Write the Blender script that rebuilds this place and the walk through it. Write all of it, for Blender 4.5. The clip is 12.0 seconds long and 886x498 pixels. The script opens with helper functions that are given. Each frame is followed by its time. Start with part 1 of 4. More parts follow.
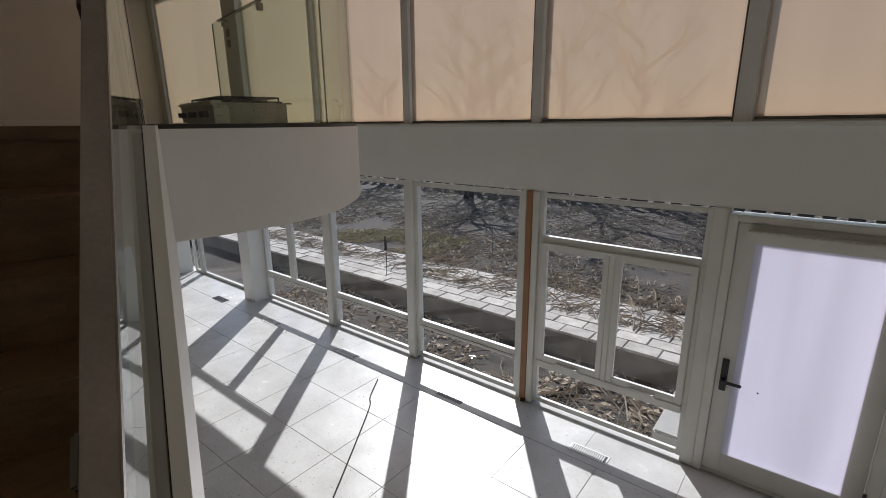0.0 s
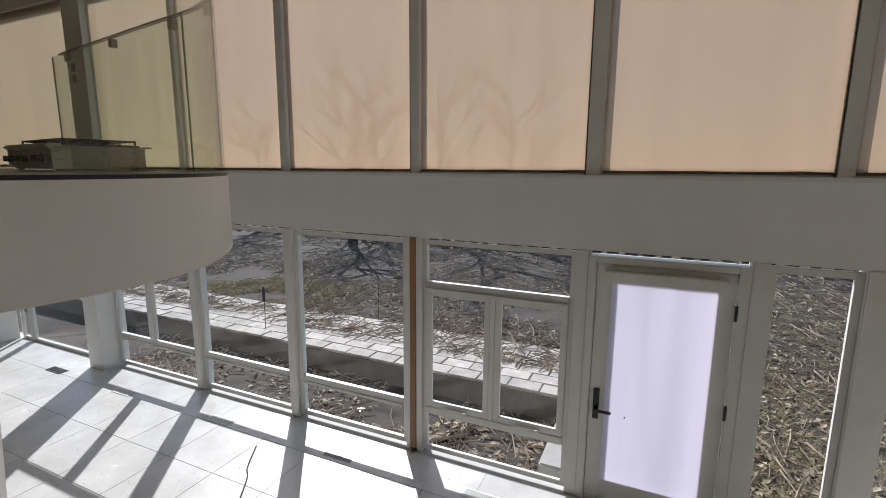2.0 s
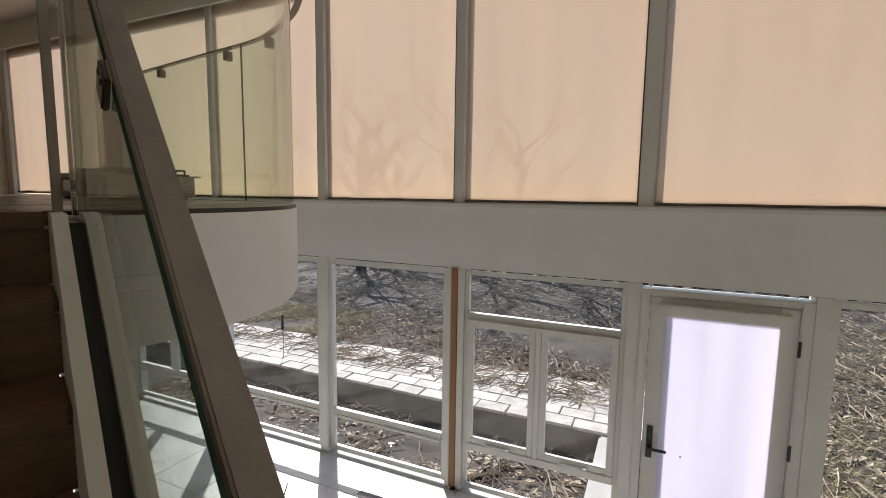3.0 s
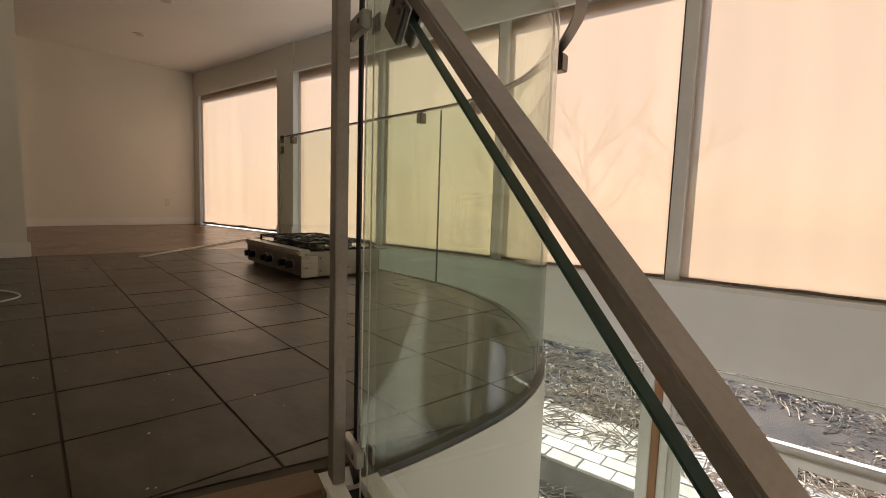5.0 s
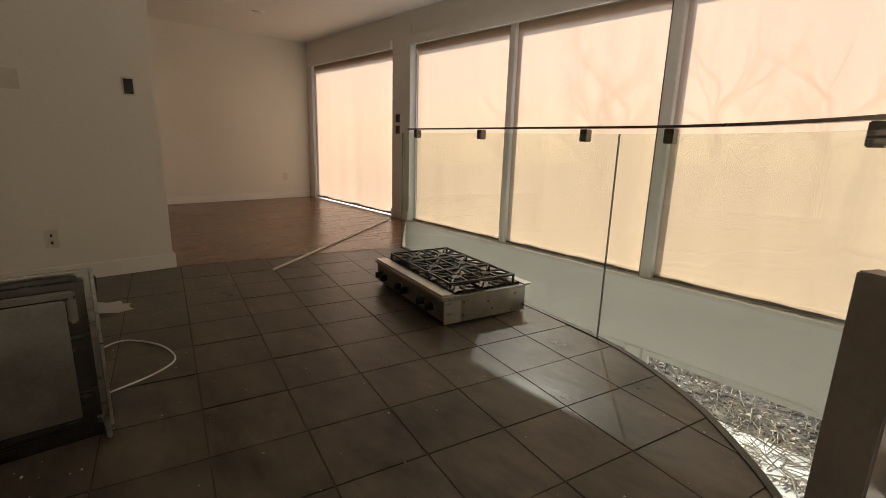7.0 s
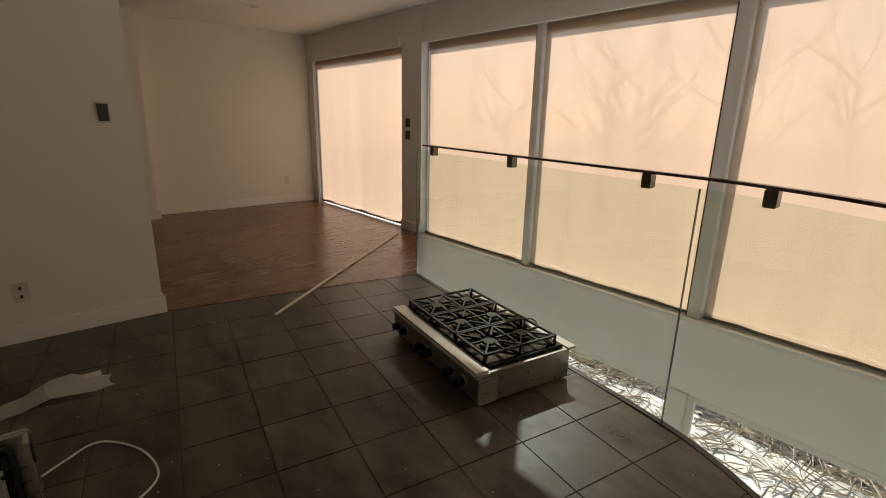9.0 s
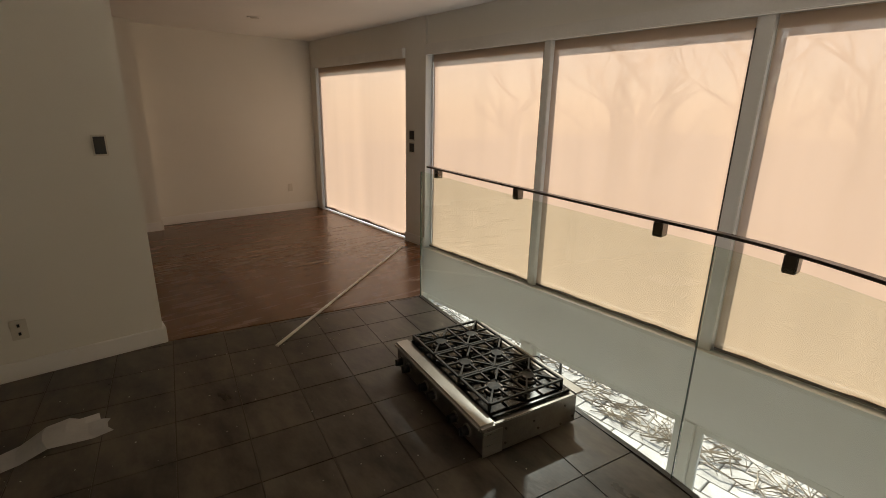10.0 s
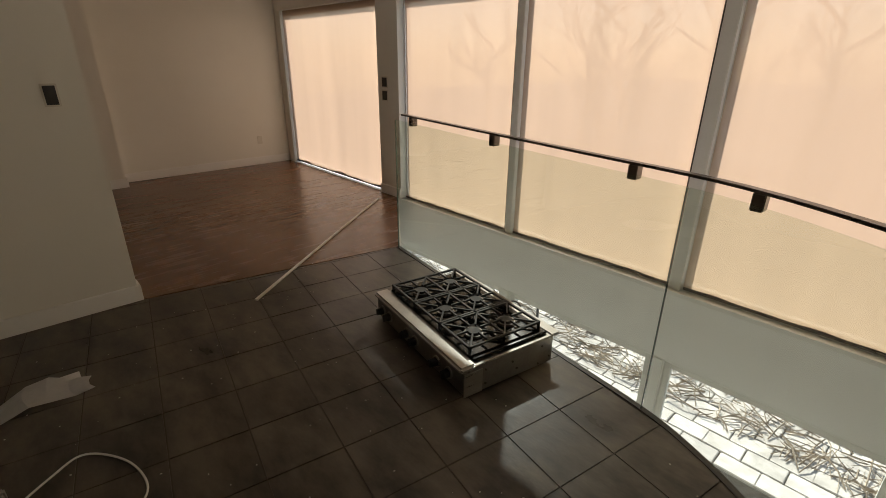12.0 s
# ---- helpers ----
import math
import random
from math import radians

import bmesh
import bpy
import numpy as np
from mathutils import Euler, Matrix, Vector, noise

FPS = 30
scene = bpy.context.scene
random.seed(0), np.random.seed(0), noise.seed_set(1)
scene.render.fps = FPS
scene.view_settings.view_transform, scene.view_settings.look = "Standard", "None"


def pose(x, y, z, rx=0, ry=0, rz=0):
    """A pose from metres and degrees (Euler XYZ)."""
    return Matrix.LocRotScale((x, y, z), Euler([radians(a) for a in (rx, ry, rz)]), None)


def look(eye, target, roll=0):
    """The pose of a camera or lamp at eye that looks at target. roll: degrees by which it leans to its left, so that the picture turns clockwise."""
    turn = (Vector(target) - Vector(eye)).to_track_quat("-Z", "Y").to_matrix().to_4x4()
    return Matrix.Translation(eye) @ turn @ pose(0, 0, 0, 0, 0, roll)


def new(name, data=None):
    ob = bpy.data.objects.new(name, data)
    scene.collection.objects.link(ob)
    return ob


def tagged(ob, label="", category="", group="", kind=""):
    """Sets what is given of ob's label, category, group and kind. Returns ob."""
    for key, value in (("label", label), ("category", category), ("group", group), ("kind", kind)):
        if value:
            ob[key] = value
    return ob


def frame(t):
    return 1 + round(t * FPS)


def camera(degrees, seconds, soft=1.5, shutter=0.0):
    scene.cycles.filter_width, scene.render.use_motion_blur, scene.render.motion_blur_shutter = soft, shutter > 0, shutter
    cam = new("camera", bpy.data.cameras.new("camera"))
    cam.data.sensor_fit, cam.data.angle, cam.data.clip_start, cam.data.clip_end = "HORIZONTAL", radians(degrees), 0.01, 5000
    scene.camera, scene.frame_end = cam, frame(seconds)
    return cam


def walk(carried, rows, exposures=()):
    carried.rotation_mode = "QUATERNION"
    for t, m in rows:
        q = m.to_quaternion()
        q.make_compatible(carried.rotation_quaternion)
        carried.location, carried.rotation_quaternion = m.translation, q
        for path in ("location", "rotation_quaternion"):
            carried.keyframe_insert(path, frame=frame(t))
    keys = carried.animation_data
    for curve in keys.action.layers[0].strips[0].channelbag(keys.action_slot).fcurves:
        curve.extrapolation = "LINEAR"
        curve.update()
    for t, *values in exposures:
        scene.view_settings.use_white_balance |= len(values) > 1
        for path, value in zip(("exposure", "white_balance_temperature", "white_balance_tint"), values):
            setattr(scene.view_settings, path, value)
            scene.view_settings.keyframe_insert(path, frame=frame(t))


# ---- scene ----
cam = camera(86.4, 12.0, soft=0.9)
PATH = [
    (0, (2.024, -3.79, 2.702), (0.815, -2.282, 2.189), -0.5),
    (0.5, (2.088, -3.751, 2.69), (1.012, -2.144, 2.181), -0.4),
    (1, (2.121, -3.742, 2.693), (1.155, -2.059, 2.21), -0.1),
    (1.5, (2.124, -3.754, 2.693), (1.24, -2.006, 2.29), 0.4),
    (2, (2.028, -3.770, 2.737), (1.207, -1.978, 2.402), 0.4),
    (2.5, (1.842, -3.870, 2.742), (1.046, -2.052, 2.499), 0.8),
    (3, (1.637, -3.885, 2.762), (0.816, -2.075, 2.538), 0.8),
    (3.5, (1.358, -3.797, 2.838), (0.415, -2.045, 2.632), 0.8),
    (3.7, (1.308, -3.777, 2.865), (0.291, -2.065, 2.689), 1.2),
    (5.3, (0.691, -3.665, 3.286), (-0.584, -2.143, 3.051), 1.9),
    (5.5, (0.618, -3.657, 3.323), (-0.69, -2.168, 3.054), 1.9),
    (6, (0.459, -3.679, 3.479), (-0.913, -2.266, 3.133), 2.0),
    (6.5, (0.327, -3.621, 3.563), (-1.109, -2.295, 3.142), 1.8),
    (7, (0.195, -3.583, 3.723), (-1.279, -2.308, 3.272), 1.7),
    (7.5, (0.023, -3.579, 3.827), (-1.463, -2.328, 3.352), 1.7),
    (9.3, (-0.33, -3.317, 4.119), (-1.793, -2.065, 3.579), 1.1),
    (9.5, (-0.351, -3.295, 4.196), (-1.823, -2.056, 3.651), 1.1),
    (10, (-0.398, -3.275, 4.252), (-1.868, -2.042, 3.686), 1.1),
    (10.5, (-0.452, -3.252, 4.252), (-1.917, -2.019, 3.674), 1.1),
    (11, (-0.427, -3.257, 4.246), (-1.858, -2.01, 3.613), 1.0),
    (11.5, (-0.402, -3.272, 4.238), (-1.782, -2.005, 3.538), 0.8),
    (12, (-0.394, -3.281, 4.231), (-1.75, -2.018, 3.477), 0.6),
]
walk(cam, [(t, look(eye, target, roll)) for t, eye, target, roll in PATH],
     [(0, 0.2, 5950, 10), (2.0, 0.4, 5950, 10), (3.0, 0.85, 6150, 10), (3.7, 1.05, 6250, 10), (5.3, 1.55, 6500, 12), (7.5, 1.6, 6500, 13), (9.5, 1.35, 6450, 11), (12, 1.35, 6350, 11)])

# ---- light ----
SUN_WAY = Vector((0.77, -1.0, -0.92)).normalized()
world = bpy.data.worlds.new("world")
scene.world = world
world.use_nodes = True
wn = world.node_tree.nodes
sky = wn.new("ShaderNodeTexSky")
sky.sky_type = "NISHITA"
sky.sun_disc = False
sky.sun_elevation = math.asin(-SUN_WAY.z)
sky.sun_rotation = math.atan2(-SUN_WAY.x, -SUN_WAY.y)
wn["Background"].inputs["Strength"].default_value = 0.1
world.node_tree.links.new(sky.outputs["Color"], wn["Background"].inputs["Color"])
sun_data = bpy.data.lights.new("sun", "SUN")
sun_data.energy, sun_data.angle, sun_data.color = 5.0, radians(0.6), (1.0, 0.96, 0.91)
sun = new("sun", sun_data)
sun.matrix_world = look((-8, 10, 12), Vector((-8, 10, 12)) + SUN_WAY)

UP = 2.705      # upper floor
CEIL = 5.18     # upper ceiling
SLAB = 2.29     # underside of the upper slab
SILL = 2.70
HEAD = 2.10     # head of the lower windows


# ---- materials ----
def mat(name, base, rough=0.5, metal=0.0, dark=None, scale=6.0, fine=60.0, bump=0.1, spread=0.5, rand=0.0, stretch=(1, 1, 1), coat=0.0, rough_var=0.1, world_space=False):
    """A surface with two scales of variation in colour, roughness and relief."""
    m = bpy.data.materials.new(name)
    m.use_nodes = True
    n, l = m.node_tree.nodes, m.node_tree.links
    b = n["Principled BSDF"]
    b.inputs["Metallic"].default_value = metal
    b.inputs["Coat Weight"].default_value = coat
    co = n.new("ShaderNodeTexCoord")
    mp = n.new("ShaderNodeMapping")
    mp.inputs["Scale"].default_value = stretch
    if world_space:
        geo = n.new("ShaderNodeNewGeometry")
        l.new(geo.outputs["Position"], mp.inputs["Vector"])
    else:
        l.new(co.outputs["Object"], mp.inputs["Vector"])
    big, small = n.new("ShaderNodeTexNoise"), n.new("ShaderNodeTexNoise")
    for tex, s, d in ((big, scale, 5), (small, fine, 3)):
        tex.inputs["Scale"].default_value = s
        tex.inputs["Detail"].default_value = d
        tex.inputs["Roughness"].default_value = 0.6
        l.new(mp.outputs["Vector"], tex.inputs["Vector"])
    add = n.new("ShaderNodeMath")
    add.operation = "MULTIPLY_ADD"
    add.inputs[1].default_value = 0.35
    l.new(small.outputs["Fac"], add.inputs[0])
    l.new(big.outputs["Fac"], add.inputs[2])
    ramp = n.new("ShaderNodeMapRange")
    ramp.inputs["From Min"].default_value = 0.675 - spread / 2
    ramp.inputs["From Max"].default_value = 0.675 + spread / 2
    l.new(add.outputs[0], ramp.inputs["Value"])
    mix = n.new("ShaderNodeMix")
    mix.data_type = "RGBA"
    dark = dark or tuple(c * 0.8 for c in base)
    mix.inputs[6].default_value = (*dark, 1)
    mix.inputs[7].default_value = (*base, 1)
    l.new(ramp.outputs[0], mix.inputs[0])
    colour = mix.outputs[2]
    if rand:
        info = n.new("ShaderNodeObjectInfo")
        rr = n.new("ShaderNodeMapRange")
        rr.inputs["To Min"].default_value, rr.inputs["To Max"].default_value = 1 - rand, 1 + rand
        l.new(info.outputs["Random"], rr.inputs["Value"])
        hsv = n.new("ShaderNodeHueSaturation")
        l.new(rr.outputs[0], hsv.inputs["Value"])
        l.new(colour, hsv.inputs["Color"])
        colour = hsv.outputs["Color"]
    l.new(colour, b.inputs["Base Color"])
    rg = n.new("ShaderNodeMapRange")
    rg.inputs["To Min"].default_value, rg.inputs["To Max"].default_value = max(rough - rough_var, 0.02), min(rough + rough_var, 1)
    l.new(big.outputs["Fac"], rg.inputs["Value"])
    l.new(rg.outputs[0], b.inputs["Roughness"])
    if bump:
        bp = n.new("ShaderNodeBump")
        bp.inputs["Strength"].default_value = bump
        bp.inputs["Distance"].default_value = 0.004
        l.new(add.outputs[0], bp.inputs["Height"])
        l.new(bp.outputs["Normal"], b.inputs["Normal"])
    return m


def glass(name, tint, gloss=0.03, rough=0.0):
    """A clear pane: straight-through light with a tint, and a Fresnel gloss."""
    m = bpy.data.materials.new(name)
    m.use_nodes = True
    n, l = m.node_tree.nodes, m.node_tree.links
    n.remove(n["Principled BSDF"])
    tr, gl, fr, mx = n.new("ShaderNodeBsdfTransparent"), n.new("ShaderNodeBsdfGlossy"), n.new("ShaderNodeLayerWeight"), n.new("ShaderNodeMixShader")
    tr.inputs["Color"].default_value = (*tint, 1)
    gl.inputs["Roughness"].default_value = rough
    fr.inputs["Blend"].default_value = 0.5
    power, scaled = n.new("ShaderNodeMath"), n.new("ShaderNodeMath")
    power.operation, scaled.operation = "POWER", "MULTIPLY_ADD"
    power.inputs[1].default_value = 5.0
    scaled.inputs[1].default_value, scaled.inputs[2].default_value = 0.85, gloss
    l.new(fr.outputs["Facing"], power.inputs[0])
    l.new(power.outputs[0], scaled.inputs[0])
    l.new(scaled.outputs[0], mx.inputs[0])
    l.new(tr.outputs[0], mx.inputs[1])
    l.new(gl.outputs[0], mx.inputs[2])
    l.new(mx.outputs[0], n["Material Output"].inputs["Surface"])
    return m


def shade_cloth(name, front, through_colour, openness, passing=0.375):
    """Woven blind fabric: reflects, lets light diffuse through, and is open by a small part."""
    m = bpy.data.materials.new(name)
    m.use_nodes = True
    n, l = m.node_tree.nodes, m.node_tree.links
    n.remove(n["Principled BSDF"])
    co, mp = n.new("ShaderNodeTexCoord"), n.new("ShaderNodeMapping")
    mp.inputs["Scale"].default_value = (3.0, 1.0, 0.25)
    l.new(co.outputs["Object"], mp.inputs["Vector"])
    noi = n.new("ShaderNodeTexNoise")
    noi.inputs["Scale"].default_value = 1.6
    noi.inputs["Detail"].default_value = 4
    l.new(mp.outputs["Vector"], noi.inputs["Vector"])
    hs = n.new("ShaderNodeMapRange")
    hs.inputs["To Min"].default_value, hs.inputs["To Max"].default_value = 0.86, 1.1
    l.new(noi.outputs["Fac"], hs.inputs["Value"])
    hsv = n.new("ShaderNodeHueSaturation")
    hsv.inputs["Color"].default_value = (*through_colour, 1)
    l.new(hs.outputs[0], hsv.inputs["Value"])
    d, t, tr = n.new("ShaderNodeBsdfDiffuse"), n.new("ShaderNodeBsdfTranslucent"), n.new("ShaderNodeBsdfTransparent")
    d.inputs["Color"].default_value = (*front, 1)
    l.new(hsv.outputs["Color"], t.inputs["Color"])
    m1, m2 = n.new("ShaderNodeMixShader"), n.new("ShaderNodeMixShader")
    m1.inputs[0].default_value, m2.inputs[0].default_value = passing, openness
    l.new(d.outputs[0], m1.inputs[1])
    l.new(t.outputs[0], m1.inputs[2])
    l.new(m1.outputs[0], m2.inputs[1])
    l.new(tr.outputs[0], m2.inputs[2])
    l.new(m2.outputs[0], n["Material Output"].inputs["Surface"])
    return m


WHITE = mat("white_paint", (0.86, 0.855, 0.825), 0.4, dark=(0.80, 0.79, 0.755), scale=2.0, fine=180, bump=0.05, world_space=True)
WALL = mat("wall_paint", (0.80, 0.785, 0.715), 0.75, dark=(0.75, 0.735, 0.67), scale=1.2, fine=220, bump=0.12, world_space=True)
FRAME = mat("frame_paint", (0.80, 0.79, 0.74), 0.4, dark=(0.70, 0.69, 0.64), scale=3.0, fine=90, bump=0.06, world_space=True)
CEILING = mat("ceiling_paint", (0.84, 0.83, 0.79), 0.85, dark=(0.80, 0.79, 0.75), scale=1.5, fine=260, bump=0.15, world_space=True)
PALE_TILE = mat("pale_stone_tile", (0.74, 0.725, 0.70), 0.24, dark=(0.55, 0.535, 0.51), scale=2.2, fine=34, bump=0.03, rand=0.03, world_space=True)
GROUT = mat("grout", (0.56, 0.545, 0.52), 0.9, scale=8, fine=90, bump=0.2, world_space=True)
DARK_GROUT = mat("dark_grout", (0.085, 0.072, 0.055), 0.9, scale=8, fine=90, bump=0.2, world_space=True)
DARK_TILE = mat("dark_slate_tile", (0.120, 0.098, 0.072), 0.36, dark=(0.026, 0.021, 0.016), scale=3.0, fine=11, bump=0.7, spread=0.34, stretch=(0.75, 1.5, 1), rand=0.16, rough_var=0.22, world_space=True)
WOODFLOOR = mat("worn_wood_floor", (0.20, 0.098, 0.042), 0.26, dark=(0.105, 0.05, 0.022), scale=2.6, fine=24, bump=0.15, stretch=(5.0, 0.7, 1.0), world_space=True, spread=0.8)
TREAD = mat("oak_tread", (0.22, 0.135, 0.068), 0.5, dark=(0.12, 0.07, 0.036), scale=3, fine=30, bump=0.1, stretch=(6, 0.8, 6), world_space=True)
BROWN = mat("raw_cedar_trim", (0.38, 0.20, 0.09), 0.6, dark=(0.26, 0.13, 0.06), scale=5, fine=40, bump=0.15, stretch=(6, 6, 0.6), world_space=True)
BAR = mat("bronze_handrail_metal", (0.44, 0.40, 0.36), 0.42, metal=0.7, dark=(0.28, 0.25, 0.22), scale=6, fine=140, bump=0.04)
STEEL = mat("brushed_steel", (0.56, 0.54, 0.50), 0.3, metal=1.0, dark=(0.44, 0.42, 0.39), scale=5, fine=120, bump=0.04, stretch=(1, 1, 12))
SMOKED_STEEL = mat("smoked_steel", (0.13, 0.12, 0.11), 0.25, metal=1.0, dark=(0.07, 0.065, 0.06), scale=4, fine=120, bump=0.03, stretch=(1, 1, 10))
# Duller steel; the cooktop side's dark reflections are put into its colour.
DIM_STEEL = mat("dim_steel", (0.40, 0.38, 0.35), 0.36, metal=1.0, dark=(0.22, 0.21, 0.19), scale=7, fine=90, bump=0.06, rough_var=0.2)
DARKSTEEL = mat("dark_steel", (0.16, 0.145, 0.13), 0.3, metal=1.0, scale=5, fine=120, bump=0.03)
IRON = mat("black_cast_iron", (0.022, 0.022, 0.022), 0.45, scale=12, fine=160, bump=0.25)
BLACK = mat("black_plastic", (0.02, 0.02, 0.02), 0.35, scale=9, fine=90, bump=0.04)
ENAMEL = mat("black_enamel", (0.012, 0.012, 0.013), 0.12, scale=9, fine=90, bump=0.02, rough_var=0.06)
PLASTIC = mat("grey_plastic", (0.24, 0.24, 0.22), 0.45, scale=6, fine=90, bump=0.04)
IVORY = mat("ivory_plastic", (0.72, 0.69, 0.60), 0.4, scale=6, fine=90, bump=0.02)
PAPER = mat("white_paper", (0.80, 0.79, 0.76), 0.8, scale=6, fine=60, bump=0.1)
PAVER = mat("concrete_paver", (0.56, 0.52, 0.47), 0.85, dark=(0.27, 0.245, 0.215), scale=4, fine=60, bump=0.5, rand=0.16, world_space=True)
SOIL = mat("dry_soil", (0.075, 0.056, 0.040), 0.95, dark=(0.012, 0.009, 0.007), scale=1.6, fine=28, bump=1.0, spread=0.4, world_space=True)
LITTER = mat("leaf_litter", (0.56, 0.46, 0.34), 0.9, dark=(0.10, 0.073, 0.05), scale=3, fine=50, bump=0.3, spread=0.5, world_space=True)
DRYGRASS = mat("dry_grass", (0.42, 0.36, 0.17), 0.9, dark=(0.22, 0.19, 0.09), scale=4, fine=40, bump=0.2, world_space=True)
BARK = mat("bark", (0.09, 0.075, 0.06), 0.95, dark=(0.04, 0.035, 0.03), scale=6, fine=40, bump=0.8)
CONCRETE = mat("concrete", (0.42, 0.40, 0.37), 0.9, dark=(0.30, 0.29, 0.27), scale=3, fine=50, bump=0.4, world_space=True)
# Concrete with the shade on the path's house-side face put into its colour.
SHADED_CONCRETE = mat("shaded_concrete", (0.22, 0.20, 0.175), 0.9, dark=(0.07, 0.06, 0.05), scale=2.5, fine=40, bump=0.5, world_space=True)
PANE = glass("window_glass", (0.965, 0.965, 0.965))
RAILGLASS = glass("balustrade_glass", (0.932, 0.966, 0.92), 0.05)
GLASSEDGE = mat("glass_edge_green", (0.06, 0.12, 0.095), 0.15, scale=6, fine=60, bump=0.0)
BLIND = shade_cloth("tan_blind_cloth", (0.52, 0.43, 0.34), (0.85, 0.605, 0.415), 0.04, 0.31)
DOORBLIND = shade_cloth("white_blind_cloth", (0.78, 0.77, 0.80), (0.86, 0.83, 0.90), 0.0, 0.72)
LENS = mat("lamp_lens", (0.62, 0.60, 0.55), 0.3, scale=6, fine=60, bump=0.0)


# ---- builders ----
def box(bm, x0, x1, y0, y1, z0, z1):
    v = [bm.verts.new(p) for p in ((x0, y0, z0), (x1, y0, z0), (x1, y1, z0), (x0, y1, z0), (x0, y0, z1), (x1, y0, z1), (x1, y1, z1), (x0, y1, z1))]
    for f in ((3, 2, 1, 0), (4, 5, 6, 7), (0, 1, 5, 4), (1, 2, 6, 5), (2, 3, 7, 6), (3, 0, 4, 7)):
        bm.faces.new([v[i] for i in f])
    return v


def boxes(*spans, bevel=0.0):
    bm = bmesh.new()
    for s in spans:
        box(bm, *s)
    if bevel:
        bmesh.ops.bevel(bm, geom=bm.edges[:], offset=bevel, segments=2, affect="EDGES", clamp_overlap=True)
    return bm


def prism(points, z0, z1):
    """A flat outline raised from z0 to z1; points run anticlockwise."""
    bm = bmesh.new()
    low = [bm.verts.new((x, y, z0)) for x, y in points]
    top = [bm.verts.new((x, y, z1)) for x, y in points]
    bm.faces.new(top)
    bm.faces.new(low[::-1])
    k = len(points)
    for i in range(k):
        j = (i + 1) % k
        bm.faces.new((low[i], low[j], top[j], top[i]))
    return bm


def tube(points, radius, sides=8, closed_ends=True):
    """A round bar along a line of points."""
    bm = bmesh.new()
    pts = [Vector(p) for p in points]
    rings = []
    for i, p in enumerate(pts):
        way = (pts[min(i + 1, len(pts) - 1)] - pts[max(i - 1, 0)]).normalized()
        side = way.cross(Vector((0, 0, 1)))
        side = side.normalized() if side.length > 1e-4 else Vector((1, 0, 0))
        over = side.cross(way)
        r = radius[i] if isinstance(radius, (list, tuple)) else radius
        rings.append([bm.verts.new(p + r * (math.cos(a) * side + math.sin(a) * over)) for a in (2 * math.pi * k / sides for k in range(sides))])
    for a, b in zip(rings, rings[1:]):
        for k in range(sides):
            bm.faces.new((a[k], a[(k + 1) % sides], b[(k + 1) % sides], b[k]))
    if closed_ends:
        bm.faces.new(rings[0][::-1])
        bm.faces.new(rings[-1])
    return bm


def bar(points, wide, high, bevel=0.0):
    """A rectangular bar along a line of points: wide across, high upright."""
    bm = bmesh.new()
    pts = [Vector(p) for p in points]
    rings = []
    for i, p in enumerate(pts):
        way = (pts[min(i + 1, len(pts) - 1)] - pts[max(i - 1, 0)]).normalized()
        side = way.cross(Vector((0, 0, 1))).normalized() * wide / 2
        over = side.normalized().cross(way) * high / 2
        rings.append([bm.verts.new(p + q) for q in (side - over, side + over, -side + over, -side - over)])
    for a, b in zip(rings, rings[1:]):
        for k in range(4):
            bm.faces.new((a[k], a[(k + 1) % 4], b[(k + 1) % 4], b[k]))
    bm.faces.new(rings[0][::-1])
    bm.faces.new(rings[-1])
    if bevel:
        bmesh.ops.bevel(bm, geom=bm.edges[:], offset=bevel, segments=2, affect="EDGES", clamp_overlap=True)
    return bm


def disc(bm, centre, radius, depth, axis, sides=20, taper=1.0):
    turn = Vector((0, 0, 1)).rotation_difference(Vector(axis)).to_matrix().to_4x4()
    bmesh.ops.create_cone(bm, cap_ends=True, segments=sides, radius1=radius, radius2=radius * taper, depth=depth, matrix=Matrix.Translation(centre) @ turn)
    return bm


def link(name, bm, material, smooth=False):
    bmesh.ops.recalc_face_normals(bm, faces=bm.faces[:])
    me = bpy.data.meshes.new(name)
    bm.to_mesh(me)
    bm.free()
    me.materials.append(material)
    if smooth:
        me.polygons.foreach_set("use_smooth", [True] * len(me.polygons))
        me.set_sharp_from_angle(angle=radians(35))
    return new(name, me)


def part(name, bm, material, parent, label="", smooth=False):
    ob = link(name, bm, material, smooth)
    ob.parent = parent
    ob.matrix_parent_inverse = parent.matrix_basis.inverted()
    return tagged(ob, label)


def structure(name, bm, material, label, category):
    return tagged(link(name, bm, material), label, category, kind="structure")


def thing(name, label, category, at=(0, 0, 0), group=""):
    ob = new(name)
    ob.empty_display_size = 0.1
    ob.matrix_basis = Matrix.Translation(at)
    return tagged(ob, label, category, group)


# ---- setting: ground and lower storey ----
structure("ground", boxes((-60, 60, 0.30, 120, -0.9, -0.34)), SOIL, "bare dry soil with dead twigs and leaf litter", "ground")
structure("garden_bank", prism([(-40, 3.26), (1.74, 3.26), (1.76, 1.2), (1.9, 0.31), (40, 0.31), (40, 60), (-40, 60)], -0.35, -0.02), SOIL, "dark dry garden soil beyond the paved path", "ground")
path_bed = structure("pavement", boxes((-16, 1.75, 1.72, 3.27, -0.36, -0.03)), SHADED_CONCRETE, "pale concrete paver path along the house", "pavement")
floor_low = structure("floor", boxes((-7.6, 5.4, -6.2, 0.12, -0.30, -0.006)), GROUT, "pale stone tile floor with dusty sunlit patches", "floor")
